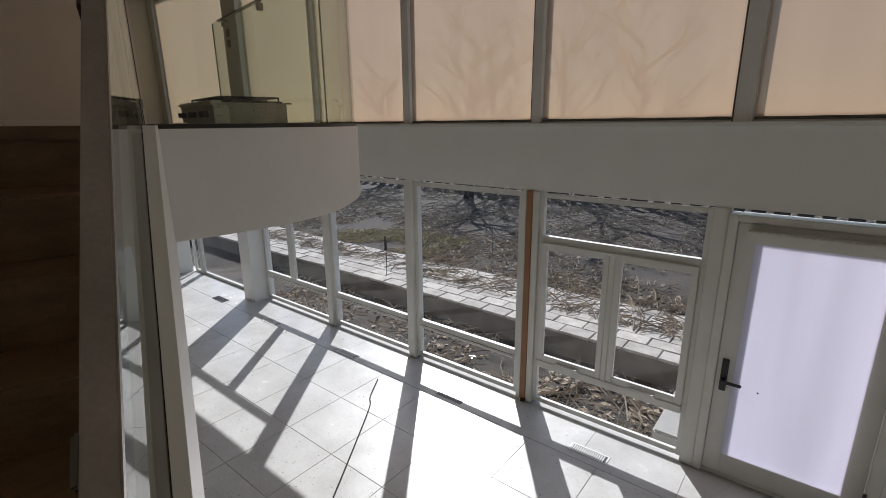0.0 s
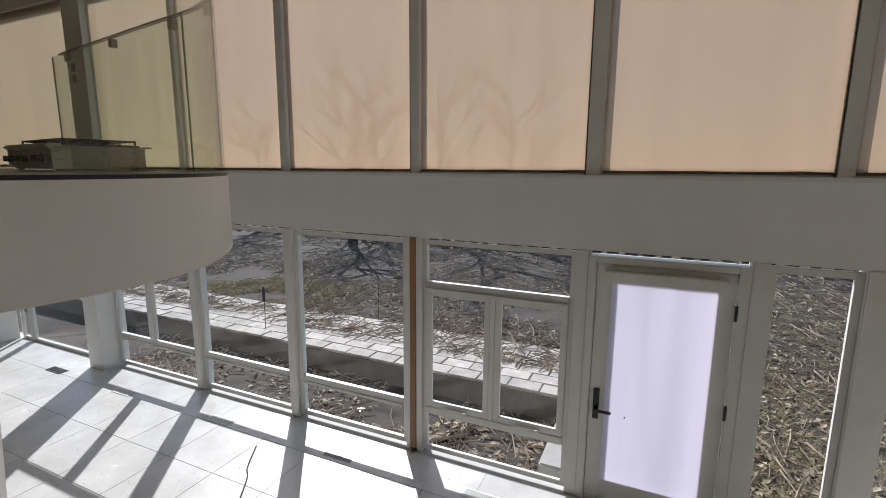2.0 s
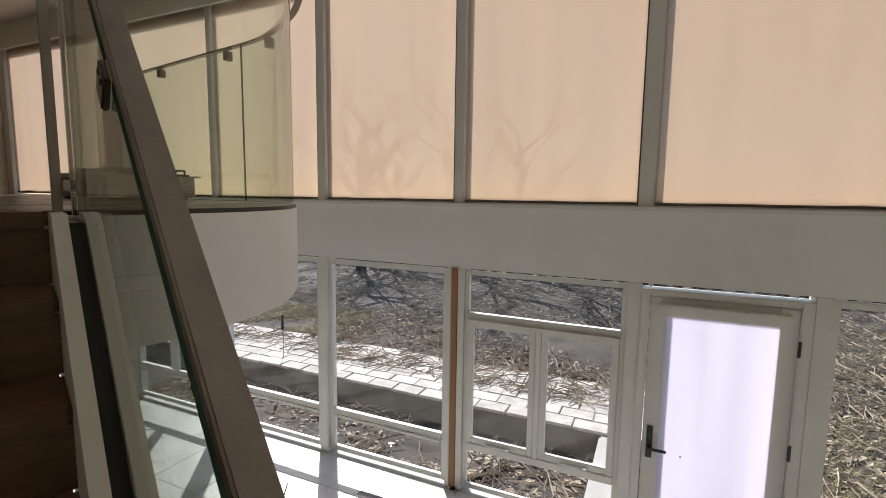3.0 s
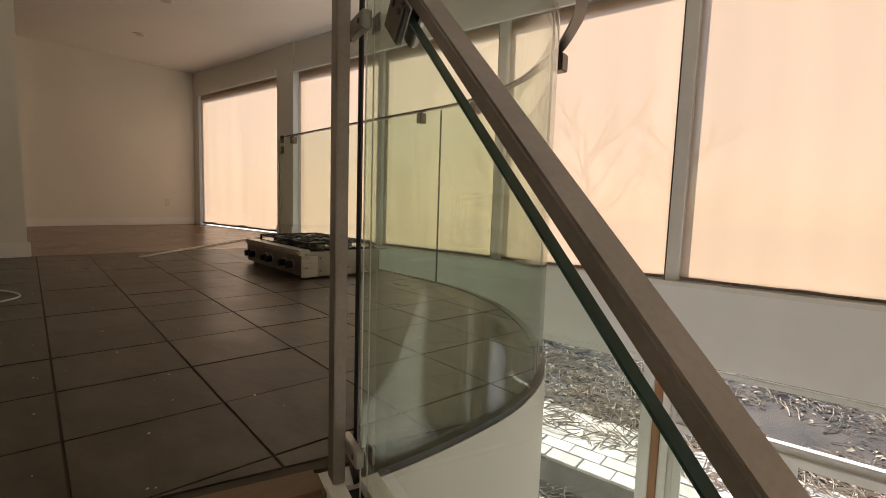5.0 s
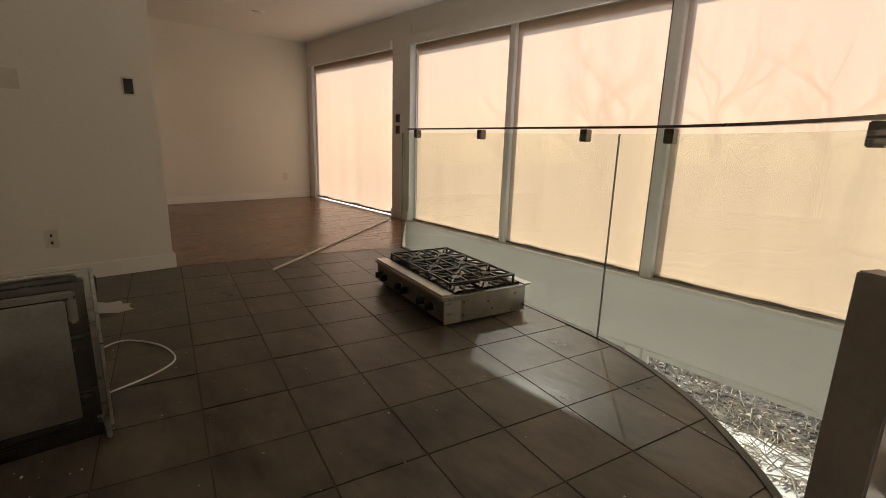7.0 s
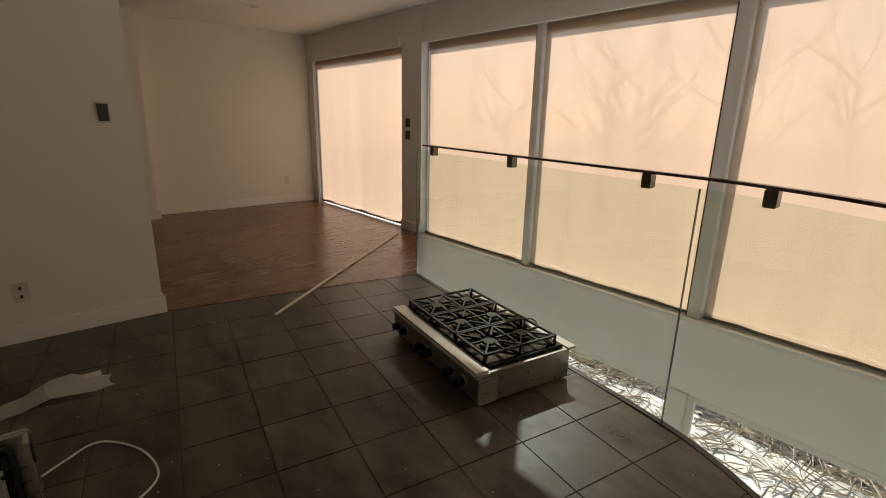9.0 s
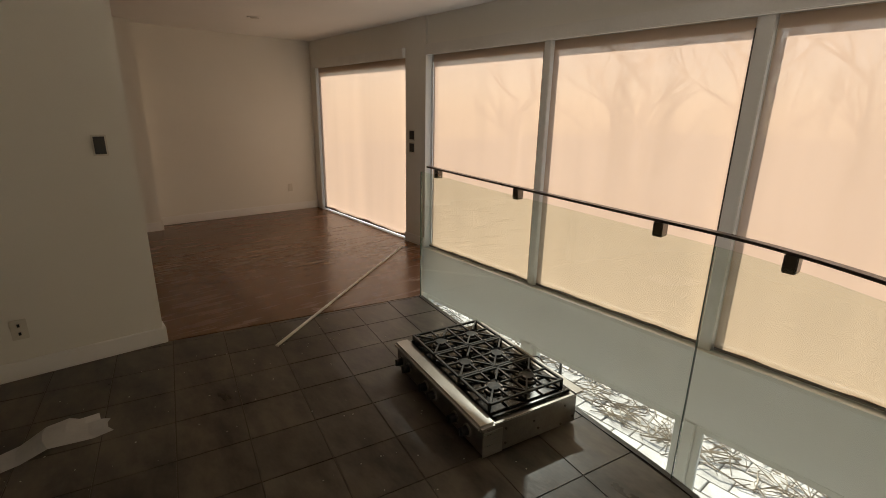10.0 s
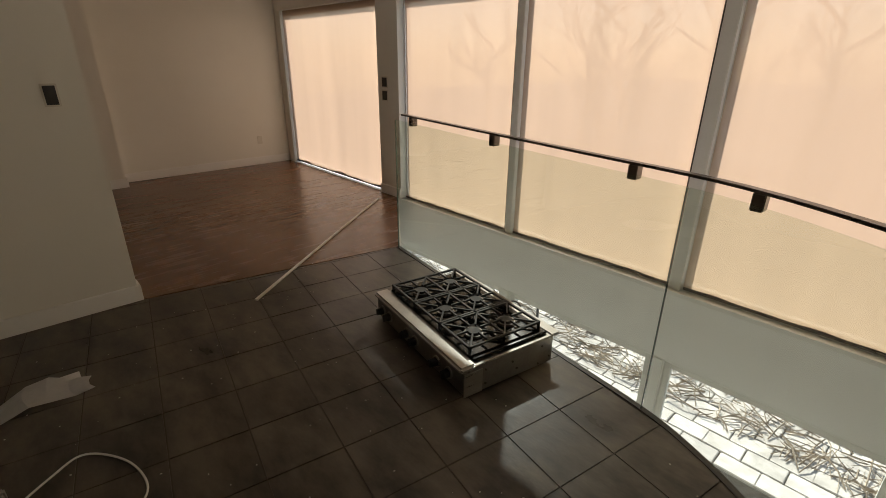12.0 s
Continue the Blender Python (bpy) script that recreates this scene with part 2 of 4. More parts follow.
structure("foundation", boxes((-7.6, 5.4, 0.12, 0.30, -0.9, -0.32), (-7.6, 5.4, 0.12, 0.165, -0.32, -0.01)), CONCRETE, "concrete plinth under the window wall", "foundation")
structure("wall_west", boxes((-7.40, -7.20, -6.2, 0.0, -0.3, SLAB)), WHITE, "plain white painted end wall", "wall")
structure("wall_south", boxes((-7.7, 5.4, -6.4, -6.2, -0.3, CEIL)), WALL, "plain off-white painted wall", "wall")
structure("wall_east", boxes((5.2, 5.4, -6.2, 0.1, -0.3, CEIL)), WALL, "plain off-white painted wall", "wall")

# window wall: beam, columns, posts
north = structure("wall_north", boxes((-7.63, 5.4, 0.0, 0.16, HEAD + 0.02, SILL - 0.03)), WHITE, "white painted beam between the lower windows and the blinds", "wall")
structure("column", boxes((-4.96, -4.66, -0.2, 0.16, 0.0, HEAD + 0.02)), WHITE, "white square column in the window wall", "column")
structure("wall_sill", boxes((-7.63, 5.4, -0.035, 0.16, SILL - 0.03, SILL)), FRAME, "white sill ledge under the upper windows", "sill")


def pane_window(name, label, x0, x1, z0, z1, bars_x=(), bars_z=(), edge=0.05, deep=0.045, y=0.03):
    """A fixed window: outer frame, bars, one pane."""
    w = tagged(new(name), label, "window", kind="structure")
    part("window_frame", boxes((x0, x0 + edge, y, y + deep, z0, z1), (x1 - edge, x1, y, y + deep, z0, z1), (x0 + edge, x1 - edge, y, y + deep, z0, z0 + edge), (x0 + edge, x1 - edge, y, y + deep, z1 - edge, z1), bevel=0.005), FRAME, w)
    for z in bars_z:
        part("rail", boxes((x0 + edge, x1 - edge, y - 0.01, y + deep, z - 0.03, z + 0.03), bevel=0.006), FRAME, w)
        part("bead", boxes((x0 + edge, x1 - edge, y - 0.03, y - 0.011, z - 0.055, z - 0.03), bevel=0.004), FRAME, w)
    for x, za, zb in bars_x:
        part("mullion", boxes((x - 0.06, x + 0.06, y - 0.012, y + deep, za, zb), bevel=0.006), FRAME, w)
    pane = part("pane", boxes((x0 + edge - 0.01, x1 - edge + 0.01, y + 0.012, y + 0.020, z0 + edge - 0.01, z1 - edge + 0.01)), PANE, w)
    return w


pane_window("window_1", "white-framed window with two tall lights over a low pane", -4.64, -3.07, 0.03, HEAD, ((-3.9, 0.50, 1.64),), (0.46, 1.68))
pane_window("window_2", "large white-framed window over a low pane", -2.965, -1.545, 0.03, HEAD, (), (0.47,))
pane_window("window_3", "large white-framed window over a low pane", -1.445, -0.08, 0.03, HEAD, (), (0.47,))
pane_window("window_4", "tall narrow white-framed side window beside the door", 2.74, 3.26, 0.03, HEAD)
pane_window("window_5", "floor-length fixed glazing past the column", -7.18, -4.98, 0.0, HEAD, ((-6.86, 0.0, HEAD),), (), edge=0.04)
pane_window("window_7", "tall white-framed window at the end of the wall", 3.42, 5.2, 0.03, HEAD)
for i, (x0, x1, z0, z1) in enumerate(((-3.07, -2.965, 0, HEAD + 0.02), (-1.545, -1.445, 0, HEAD + 0.02), (-0.08, -0.03, 0, HEAD + 0.02), (0.03, 0.09, 0, HEAD + 0.02), (1.46, 1.56, 0, HEAD + 0.02), (2.64, 2.74, 0, HEAD + 0.02), (3.26, 3.42, 0, HEAD + 0.02))):
    structure("window_post", boxes((x0, x1, -0.01, 0.16, z0, z1), bevel=0.006), FRAME, "white painted post between the windows", "post")
structure("cedar_post", boxes((-0.03, 0.03, -0.016, 0.15, 0, HEAD + 0.02), bevel=0.004), BROWN, "bare brown cedar strip in a white post", "post")

# casement window
casement = tagged(new("window_6"), "white-framed window with two casements, a top light and a low pane", "window", kind="structure")
part("window_frame", boxes((0.09, 0.13, 0.02, 0.075, 0.03, HEAD), (1.42, 1.46, 0.02, 0.075, 0.03, HEAD), (0.13, 1.42, 0.02, 0.06, 0.03, 0.075), (0.13, 1.42, 0.02, 0.06, HEAD - 0.04, HEAD), (0.13, 1.42, 0.0, 0.06, 0.42, 0.49), (0.13, 1.42, 0.0, 0.06, 1.645, 1.72), (0.755, 0.80, 0.0, 0.06, 0.49, 1.645), bevel=0.005), FRAME, casement)
part("bead", boxes((0.13, 1.42, -0.025, -0.001, 1.64, 1.665), bevel=0.004), FRAME, casement)
for x0, x1 in ((0.13, 0.755), (0.80, 1.42)):
    sash = part("sash", boxes((x0, x0 + 0.055, 0.005, 0.05, 0.49, 1.645), (x1 - 0.055, x1, 0.005, 0.05, 0.49, 1.645), (x0 + 0.055, x1 - 0.055, 0.005, 0.045, 0.49, 0.55), (x0 + 0.055, x1 - 0.055, 0.005, 0.045, 1.59, 1.645), bevel=0.006), FRAME, casement)
    part("pane", boxes((x0 + 0.05, x1 - 0.05, 0.018, 0.026, 0.545, 1.595)), PANE, sash)
    part("crank", boxes((x0 + 0.2, x0 + 0.42, -0.018, 0.004, 0.497, 0.515), (x0 + 0.39, x0 + 0.42, -0.035, -0.0185, 0.50, 0.52), bevel=0.003), FRAME, sash)
part("pane", boxes((0.125, 1.425, 0.028, 0.036, 1.715, HEAD - 0.035)), PANE, casement)
part("pane", boxes((0.125, 1.425, 0.028, 0.036, 0.07, 0.425)), PANE, casement)

# garden door
door = tagged(new("door_1"), "white glazed garden door, closed, its white blind drawn down", "door", kind="structure")
part("door_frame", boxes((1.56, 1.62, -0.02, 0.14, 0, 2.08), (2.57, 2.64, -0.02, 0.14, 0, 2.08), (1.62, 2.57, -0.02, 0.14, 2.03, 2.08), (1.62, 2.57, 0.0, 0.14, 0.0, 0.03), bevel=0.006), FRAME, door)
leaf = part("door_leaf", boxes((1.625, 1.745, 0.0, 0.05, 0.035, 2.025), (2.45, 2.565, 0.0, 0.05, 0.035, 2.025), (1.745, 2.45, 0.0, 0.05, 0.035, 0.22), (1.745, 2.45, 0.0, 0.05, 1.92, 2.025), bevel=0.006), FRAME, door)
part("pane", boxes((1.74, 2.455, 0.02, 0.028, 0.215, 1.925)), PANE, leaf)
part("door_handle", boxes((1.655, 1.70, -0.018, -0.001, 0.74, 1.0), (1.665, 1.69, -0.05, -0.0185, 0.82, 0.845), (1.665, 1.80, -0.065, -0.0505, 0.82, 0.843), bevel=0.004), BLACK, leaf, "black lever handle on a long plate")
for z in (0.25, 1.0, 1.75):
    part("hinge", disc(bmesh.new(), (2.57, -0.028, z), 0.011, 0.11, (0, 0, 1), 10), BLACK, door, "black hinge")
door_blind = thing("door_blind", "white roller blind drawn down over the door glass", "blind", (2.1, -0.02, 1.95))
part("cassette", boxes((1.69, 2.51, -0.075, -0.004, 1.90, 1.985), bevel=0.008), FRAME, door_blind)
part("cloth", boxes((1.74, 2.455, -0.012, -0.008, 0.215, 1.90)), DOORBLIND, door_blind)
part("pull", disc(bmesh.new(), (1.90, -0.016, 0.80), 0.006, 0.006, (0, 1, 0), 10), BLACK, door_blind)

# ---- setting: upper storey ----
EDGE = [(-3.42, -0.96), (-2.5, -1.12), (-1.6, -1.27), (-1.05, -1.36), (-0.78, -1.447), (-0.53, -1.575), (-0.34, -1.705), (-0.1, -1.93), (0.07, -2.15), (0.172, -2.32), (0.23, -2.489), (0.254, -2.65), (0.25, -2.80), (0.228, -2.98), (0.198, -3.12)]


def smooth_line(points, steps=5):
    """A gentle line through the points."""
    out = []
    for i in range(len(points) - 1):
        p0, p1, p2, p3 = (Vector(points[min(max(k, 0), len(points) - 1)]) for k in (i - 1, i, i + 1, i + 2))
        for s in range(steps):
            u = s / steps
            out.append(0.5 * ((2 * p1) + (p2 - p0) * u + (2 * p0 - 5 * p1 + 4 * p2 - p3) * u * u + (3 * p1 - p0 - 3 * p2 + p3) * u ** 3))
    return out + [Vector(points[-1])]


CURVE = smooth_line(EDGE)
STAIR = pose(0.381, -3.2, 0, 0, 0, -23.54)   # local x runs down the stairs, local y to the open side
TOP_X, RISE, GOING, STAIR_W = -0.20, 0.19, 0.212, 1.16


def at_stair(x, y):
    q = STAIR @ Vector((x, y, 0))
    return (q.x, q.y)


outline = [(p.x, p.y) for p in CURVE] + [at_stair(TOP_X - 0.01, -0.005), at_stair(TOP_X - 0.01, -STAIR_W - 0.1), (-0.25, -6.2), (-7.48, -6.2), (-7.48, -0.0), (-4.70, -0.0)]
TILED = [(p.x - 0.012, p.y - 0.012) for p in CURVE] + [at_stair(TOP_X - 0.07, -0.005), at_stair(TOP_X - 0.07, -STAIR_W - 0.1), (-0.32, -6.2), (-3.816, -6.2), (-3.816, -2.85)]
slab = structure("floor_slab", prism(outline[::-1], SLAB, UP - 0.012), WHITE, "white curved edge of the upper floor", "floor")
grout_bed = structure("floor_upper", prism(TILED[::-1], UP - 0.012, UP - 0.004), DARK_GROUT, "dark slate tile floor, dusty with scattered debris", "floor")
structure("floor_wood", prism([(-3.44, -0.97), (-4.70, -0.005), (-7.48, -0.005), (-7.48, -6.2), (-3.826, -6.2), (-3.826, -2.85)], UP - 0.012, UP), WOODFLOOR, "worn brown wood floor with a satin shine", "floor")
structure("ceiling", boxes((-7.7, 5.4, -6.4, 0.16, CEIL, CEIL + 0.3)), CEILING, "plain white painted ceiling", "ceiling")
structure("wall_back", boxes((-7.63, -7.48, -6.2, 0.16, SLAB, CEIL)), WALL, "plain off-white wall at the end of the wood floor", "wall")
structure("wall_stub", boxes((-7.48, -7.2, -2.68, -2.27, UP, CEIL)), WALL, "short off-white wall return beside the back wall", "wall")
structure("wall_kitchen", boxes((-3.936, -3.816, -6.2, -2.857, UP, CEIL)), WALL, "off-white partition wall with empty switch boxes", "wall")
structure("wall_upper_north", boxes((-7.63, -7.31, 0.0, 0.16, SILL, CEIL), (-4.99, -4.62, -0.02, 0.16, SILL, CEIL), (-7.31, -4.99, 0.0, 0.16, 4.88, CEIL), (-4.62, 5.4, 0.0, 0.16, 4.88, CEIL)), WALL, "off-white wall around the upper windows", "wall")


def baseboard(x0, x1, y0, y1):
    structure("baseboard", boxes((x0, x1, y0, y1, UP, UP + 0.11), bevel=0.004), WHITE, "white painted baseboard", "baseboard")


baseboard(-7.48, -7.462, -2.25, -0.02)
baseboard(-7.46, -7.1805, -2.27, -2.252)
baseboard(-7.2, -7.181, -2.68, -2.271)
baseboard(-3.816, -3.798, -6.2, -2.839)
baseboard(-3.936, -3.8165, -2.857, -2.839)
baseboard(-4.99, -4.62, -0.038, -0.0205)

# upper windows with blinds
for x0, x1 in ((-7.29, -5.01), (-4.60, -3.07), (-3.0, -1.535), (-1.445, -0.025), (0.06, 1.495), (1.60, 3.03), (3.12, 5.18)):
    w = tagged(new("window_upper"), "tall upper window behind a drawn blind", "window", kind="structure")
    z0 = UP + 0.01 if x1 < -5 else SILL
    jamb = 0.02
    part("window_frame", boxes((x0, x0 + jamb, 0.05, 0.09, z0, 4.88), (x1 - 0.02, x1, 0.05, 0.09, z0, 4.88), (x0 + jamb, x1 - 0.02, 0.05, 0.09, z0, z0 + 0.05), (x0 + jamb, x1 - 0.02, 0.05, 0.09, 4.735, 4.88)), FRAME, w)
    part("pane", boxes((x0 + jamb - 0.005, x1 - 0.015, 0.072, 0.078, z0 + 0.045, 4.74)), PANE, w)
    blind = thing("roller_blind", "tan woven roller blind drawn down, glowing with sun", "blind", ((x0 + x1) / 2, 0.03, z0), "roller blinds")
    cb = bmesh.new()
    start = x0 + (0.057 if -4.7 < x0 < -4.5 else 0.012)
    cols = [start + (x1 - 0.012 - start) * i / 24 for i in range(25)]
    fold = 0.016 if x1 < -5 else 0.006
    wave = [0.031 + fold * math.sin(i * 0.9 + x0) * math.sin(i * 0.37) for i in range(25)]
    low = [cb.verts.new((x, y, z0 + 0.03)) for x, y in zip(cols, wave)]
    top = [cb.verts.new((x, 0.031, 4.80)) for x in cols]
    for i in range(24):
        cb.faces.new((low[i], low[i + 1], top[i + 1], top[i]))
    part("cloth", cb, BLIND, blind, smooth=True)
    part("hem_bar", boxes((x0 + 0.012, x1 - 0.012, 0.022, 0.042, z0 + 0.012, z0 + 0.032), bevel=0.003), DARKSTEEL, blind, "dark hem bar")
    part("side_channel", boxes((x1 - 0.011, x1 - 0.003, 0.012, 0.048, z0, 4.74)), DARKSTEEL, blind, "thin dark side channel")
for x, half in ((-3.035, 0.034), (-1.49, 0.044), (0.0175, 0.042), (1.5475, 0.052), (3.075, 0.044)):
    structure("window_post", boxes((x - half, x + half, 0.0, 0.09, SILL, 4.88), bevel=0.004), FRAME, "grey-white post between the upper windows", "post")
structure("blind_valance", boxes((-4.61, 5.2, -0.05, -0.002, 4.80, 4.90), bevel=0.006), FRAME, "long pale valance over the blinds", "valance")
structure("blind_valance", boxes((-7.30, -5.0, -0.05, -0.002, 4.80, 4.90), bevel=0.006), FRAME, "pale valance over the blind", "valance")

# ---- stairs ----
stairs = thing("staircase", "oak stairs between white stringers, rising to the tiled floor", "staircase")
for k in range(15):
    x, z = TOP_X + GOING * k, UP - RISE * k
    back = GOING + 0.02 if k else 0.075
    part("tread", boxes((x - back, x + 0.012, -STAIR_W, -0.068, z - 0.045, z + 0.001), bevel=0.009), TREAD, stairs)
    part("riser", boxes((x - 0.03, x - 0.008, -STAIR_W, -0.068, z - RISE, z - 0.046)), TREAD, stairs)


def stringer(y0, y1, lift, drop):
    """A sloped plate along the stairs, level with the landing at its head."""
    bm = bmesh.new()
    slope, xa, xk, xb = 0.903, TOP_X - 0.008, -0.05, TOP_X + GOING * 14.4
    rows = []
    for y in (y0, y1):
        rows.append([bm.verts.new(p) for p in ((xa, y, UP + lift), (xa, y, UP - drop), (xb, y, UP - drop - slope * (xb - xa)), (xb, y, UP + lift - slope * (xb - xk)), (xk, y, UP + lift))])
    a, b = rows
    bm.faces.new(a)
    bm.faces.new(b[::-1])
    for i in range(5):
        j = (i + 1) % 5
        bm.faces.new((a[i], b[i], b[j], a[j]))
    return bm


part("stringer", stringer(-0.067, -0.0355, 0.0, 0.42), WHITE, stairs, "white inner stringer")
part("glass_channel", stringer(-0.035, -0.0045, -0.022, 0.42), BLACK, stairs, "black glazing channel")
part("stringer", stringer(-0.004, 0.031, 0.0, 0.42), WHITE, stairs, "white outer stringer")
stairs.matrix_basis = STAIR
wall_stair = structure("wall_stair", boxes((TOP_X - 0.03, 4.6, -STAIR_W - 0.14, -STAIR_W - 0.002, -0.3, CEIL)), WALL, "plain wall along the stairs", "wall")
wall_stair.matrix_basis = STAIR

# ---- balustrades ----
stair_rail = thing("stair_balustrade", "clear glass stair balustrade with a square bronze handrail", "balustrade")
RAIL_Z, RAIL_SLOPE, GLASS_Y = 3.486, 0.901, -0.012
xa, xb = -0.162, 3.1
glass_top = lambda x: RAIL_Z - 0.037 - RAIL_SLOPE * x
bm = bmesh.new()
va = [bm.verts.new(p) for p in ((xa, GLASS_Y - 0.006, UP - 0.10), (0.0, GLASS_Y - 0.006, UP - 0.10), (xb, GLASS_Y - 0.006, UP - 0.10 - 0.903 * xb), (xb, GLASS_Y - 0.006, glass_top(xb)), (xa, GLASS_Y - 0.006, glass_top(xa)))]
vb = [bm.verts.new(v.co + Vector((0, 0.012, 0))) for v in va]
bm.faces.new(va)
bm.faces.new(vb[::-1])
for i in range(5):
    bm.faces.new((va[i], vb[i], vb[(i + 1) % 5], va[(i + 1) % 5]))
part("pane", bm, RAILGLASS, stair_rail)
part("pane_edge", bar([(xa, GLASS_Y, glass_top(xa) + 0.003), (xb, GLASS_Y, glass_top(xb) + 0.003)], 0.0121, 0.003), GLASSEDGE, stair_rail, "green polished glass edge")
# White strips paint the glint along both edges of the glass end.
for y in (GLASS_Y - 0.0062, GLASS_Y + 0.0062):
    part("pane_edge", boxes((xa - 0.0015, xa + 0.001, y - 0.0008, y + 0.0008, UP - 0.02, glass_top(xa))), PAPER, stair_rail, "white strip for the glint along the glass end")
part("handrail", bar([(-0.203, 0.0, RAIL_Z + 0.203 * RAIL_SLOPE), (xb + 0.2, 0.0, RAIL_Z - RAIL_SLOPE * (xb + 0.2))], 0.036, 0.019, 0.003), BAR, stair_rail, "flat bronze-grey handrail")
for x in (0.0, 0.61, 1.22, 1.83, 2.44):
    z = RAIL_Z - RAIL_SLOPE * x
    way = Vector((1, 0, -RAIL_SLOPE)).normalized()
    over = Vector((-way.z, 0, way.x))
    tilt = Matrix.Translation(Vector((x, 0, z)) - over * 0.0335) @ Matrix((way, Vector((0, 1, 0)), over)).transposed().to_4x4()
    for y0, y1, material, word in ((-0.029, -0.0192, DARKSTEEL, "flat square steel glass clamp"), (-0.019, -0.0182, PAPER, "white clamp gasket"), (-0.0058, -0.005, BLACK, "black clamp gasket"), (-0.0048, 0.005, STEEL, "steel back plate of the clamp")):
        cb = boxes((-0.028, 0.028, y0, y1, -0.026, 0.0255), bevel=0.003 if y1 - y0 > 0.002 else 0.0)
        cb.transform(tilt)
        part("clamp", cb, material, stair_rail, word)
    cb = boxes((-0.012, 0.012, -0.012, 0.010, 0.0256, 0.0262))
    cb.transform(tilt)
    part("saddle", cb, STEEL, stair_rail)
    for q in (-0.013, 0.013):
        cb = disc(bmesh.new(), (q, -0.0298, 0.012), 0.0045, 0.0016, (0, 1, 0), 16)
        cb.transform(tilt)
        part("bolt", cb, BLACK, stair_rail)
part("newel_post", boxes((-0.236, -0.199, -0.056, -0.034, UP + 0.001, 3.643), bevel=0.0015), BAR, stair_rail, "flat bronze-grey post")
for z0, z1, x1 in ((3.568, 3.622, -0.158), (3.483, 3.511, -0.142), (2.76, 2.79, -0.142)):
    part("clip", boxes((-0.225, x1, -0.0335, -0.0185, z0, z1), bevel=0.002), STEEL, stair_rail, "steel glass clip")
    part("clip_pad", boxes((x1 - 0.03, x1 + 0.001, -0.0183, -0.0182, z0 + 0.001, z1 - 0.001), (x1 - 0.03, x1 + 0.001, -0.0058, -0.0045, z0 + 0.001, z1 - 0.001)), BLACK, stair_rail, "black clip pad")
    part("clip", boxes((x1 - 0.03, x1, -0.0043, 0.002, z0, z1), bevel=0.002), STEEL, stair_rail, "steel glass clip")
    part("screw", disc(bmesh.new(), (x1 - 0.018, -0.034, (z0 + z1) / 2), 0.0045, 0.0016, (0, 1, 0), 16), DARKSTEEL, stair_rail)
stair_rail.matrix_basis = STAIR


def ribbon(points, z0, z1, thick):
    """An upright curved sheet."""
    bm = bmesh.new()
    rows = []
    for i, p in enumerate(points):
        way = (points[min(i + 1, len(points) - 1)] - points[max(i - 1, 0)]).normalized()
        side = Vector((-way.y, way.x)) * thick / 2
        rows.append([bm.verts.new((q.x, q.y, z)) for q, z in ((p - side, z0), (p + side, z0), (p + side, z1), (p - side, z1))])
    for a, b in zip(rows, rows[1:]):
        for k in range(4):
            bm.faces.new((a[k], b[k], b[(k + 1) % 4], a[(k + 1) % 4]))
    bm.faces.new(rows[0])
    bm.faces.new(rows[-1][::-1])
    return bm


gallery = thing("gallery_balustrade", "curved clear glass balustrade with a thin dark handrail", "balustrade", (-1.5, -1.3, UP))


def beside(points, gap):
    """The line moved to its right by a gap."""
    out = []
    for i, p in enumerate(points):
        way = (points[min(i + 1, len(points) - 1)] - points[max(i - 1, 0)]).normalized()
        out.append(p + Vector((way.y, -way.x)) * gap)
    return out


inner = beside(CURVE, 0.02)
split = min(range(len(inner)), key=lambda i: abs(inner[i].x + 1.045))
for run in (inner[:split + 1], inner[split:]):
    q = [run[0] + (run[1] - run[0]).normalized() * 0.006] + run[1:-1] + [run[-1] - (run[-1] - run[-2]).normalized() * 0.006]
    part("pane", ribbon(q, UP - 0.004, UP + 1.07, 0.012), RAILGLASS, gallery, smooth=True)
end = inner[-1]
part("pane_edge", boxes((end.x - 0.005, end.x + 0.005, end.y - 0.008, end.y - 0.0045, UP, UP + 1.07)), BLACK, gallery, "black edge strip of the glass")
for p in (inner[0], inner[split]):
    part("pane_edge", boxes((p.x - 0.0018, p.x + 0.0018, p.y - 0.0065, p.y + 0.0065, UP, UP + 1.07)), GLASSEDGE, gallery, "dark green glass edge")
part("shoe", ribbon(beside(CURVE, 0.018), UP - 0.028, UP + 0.004, 0.03), BLACK, gallery, "black floor channel")
rail_line = [Vector((p.x, p.y, UP + 1.105)) for p in beside(CURVE, -0.045)]
part("handrail", bar(rail_line, 0.035, 0.012), DARKSTEEL, gallery, "thin flat dark handrail")
for x in (-3.30, -2.246, -1.293, -0.812, -0.03):
    p = min(rail_line, key=lambda r: abs(r.x - x))
    part("bracket", boxes((p.x - 0.022, p.x + 0.022, p.y - 0.005, p.y + 0.05, p.z - 0.075, p.z - 0.008), bevel=0.004), DARKSTEEL, gallery, "square dark bracket")


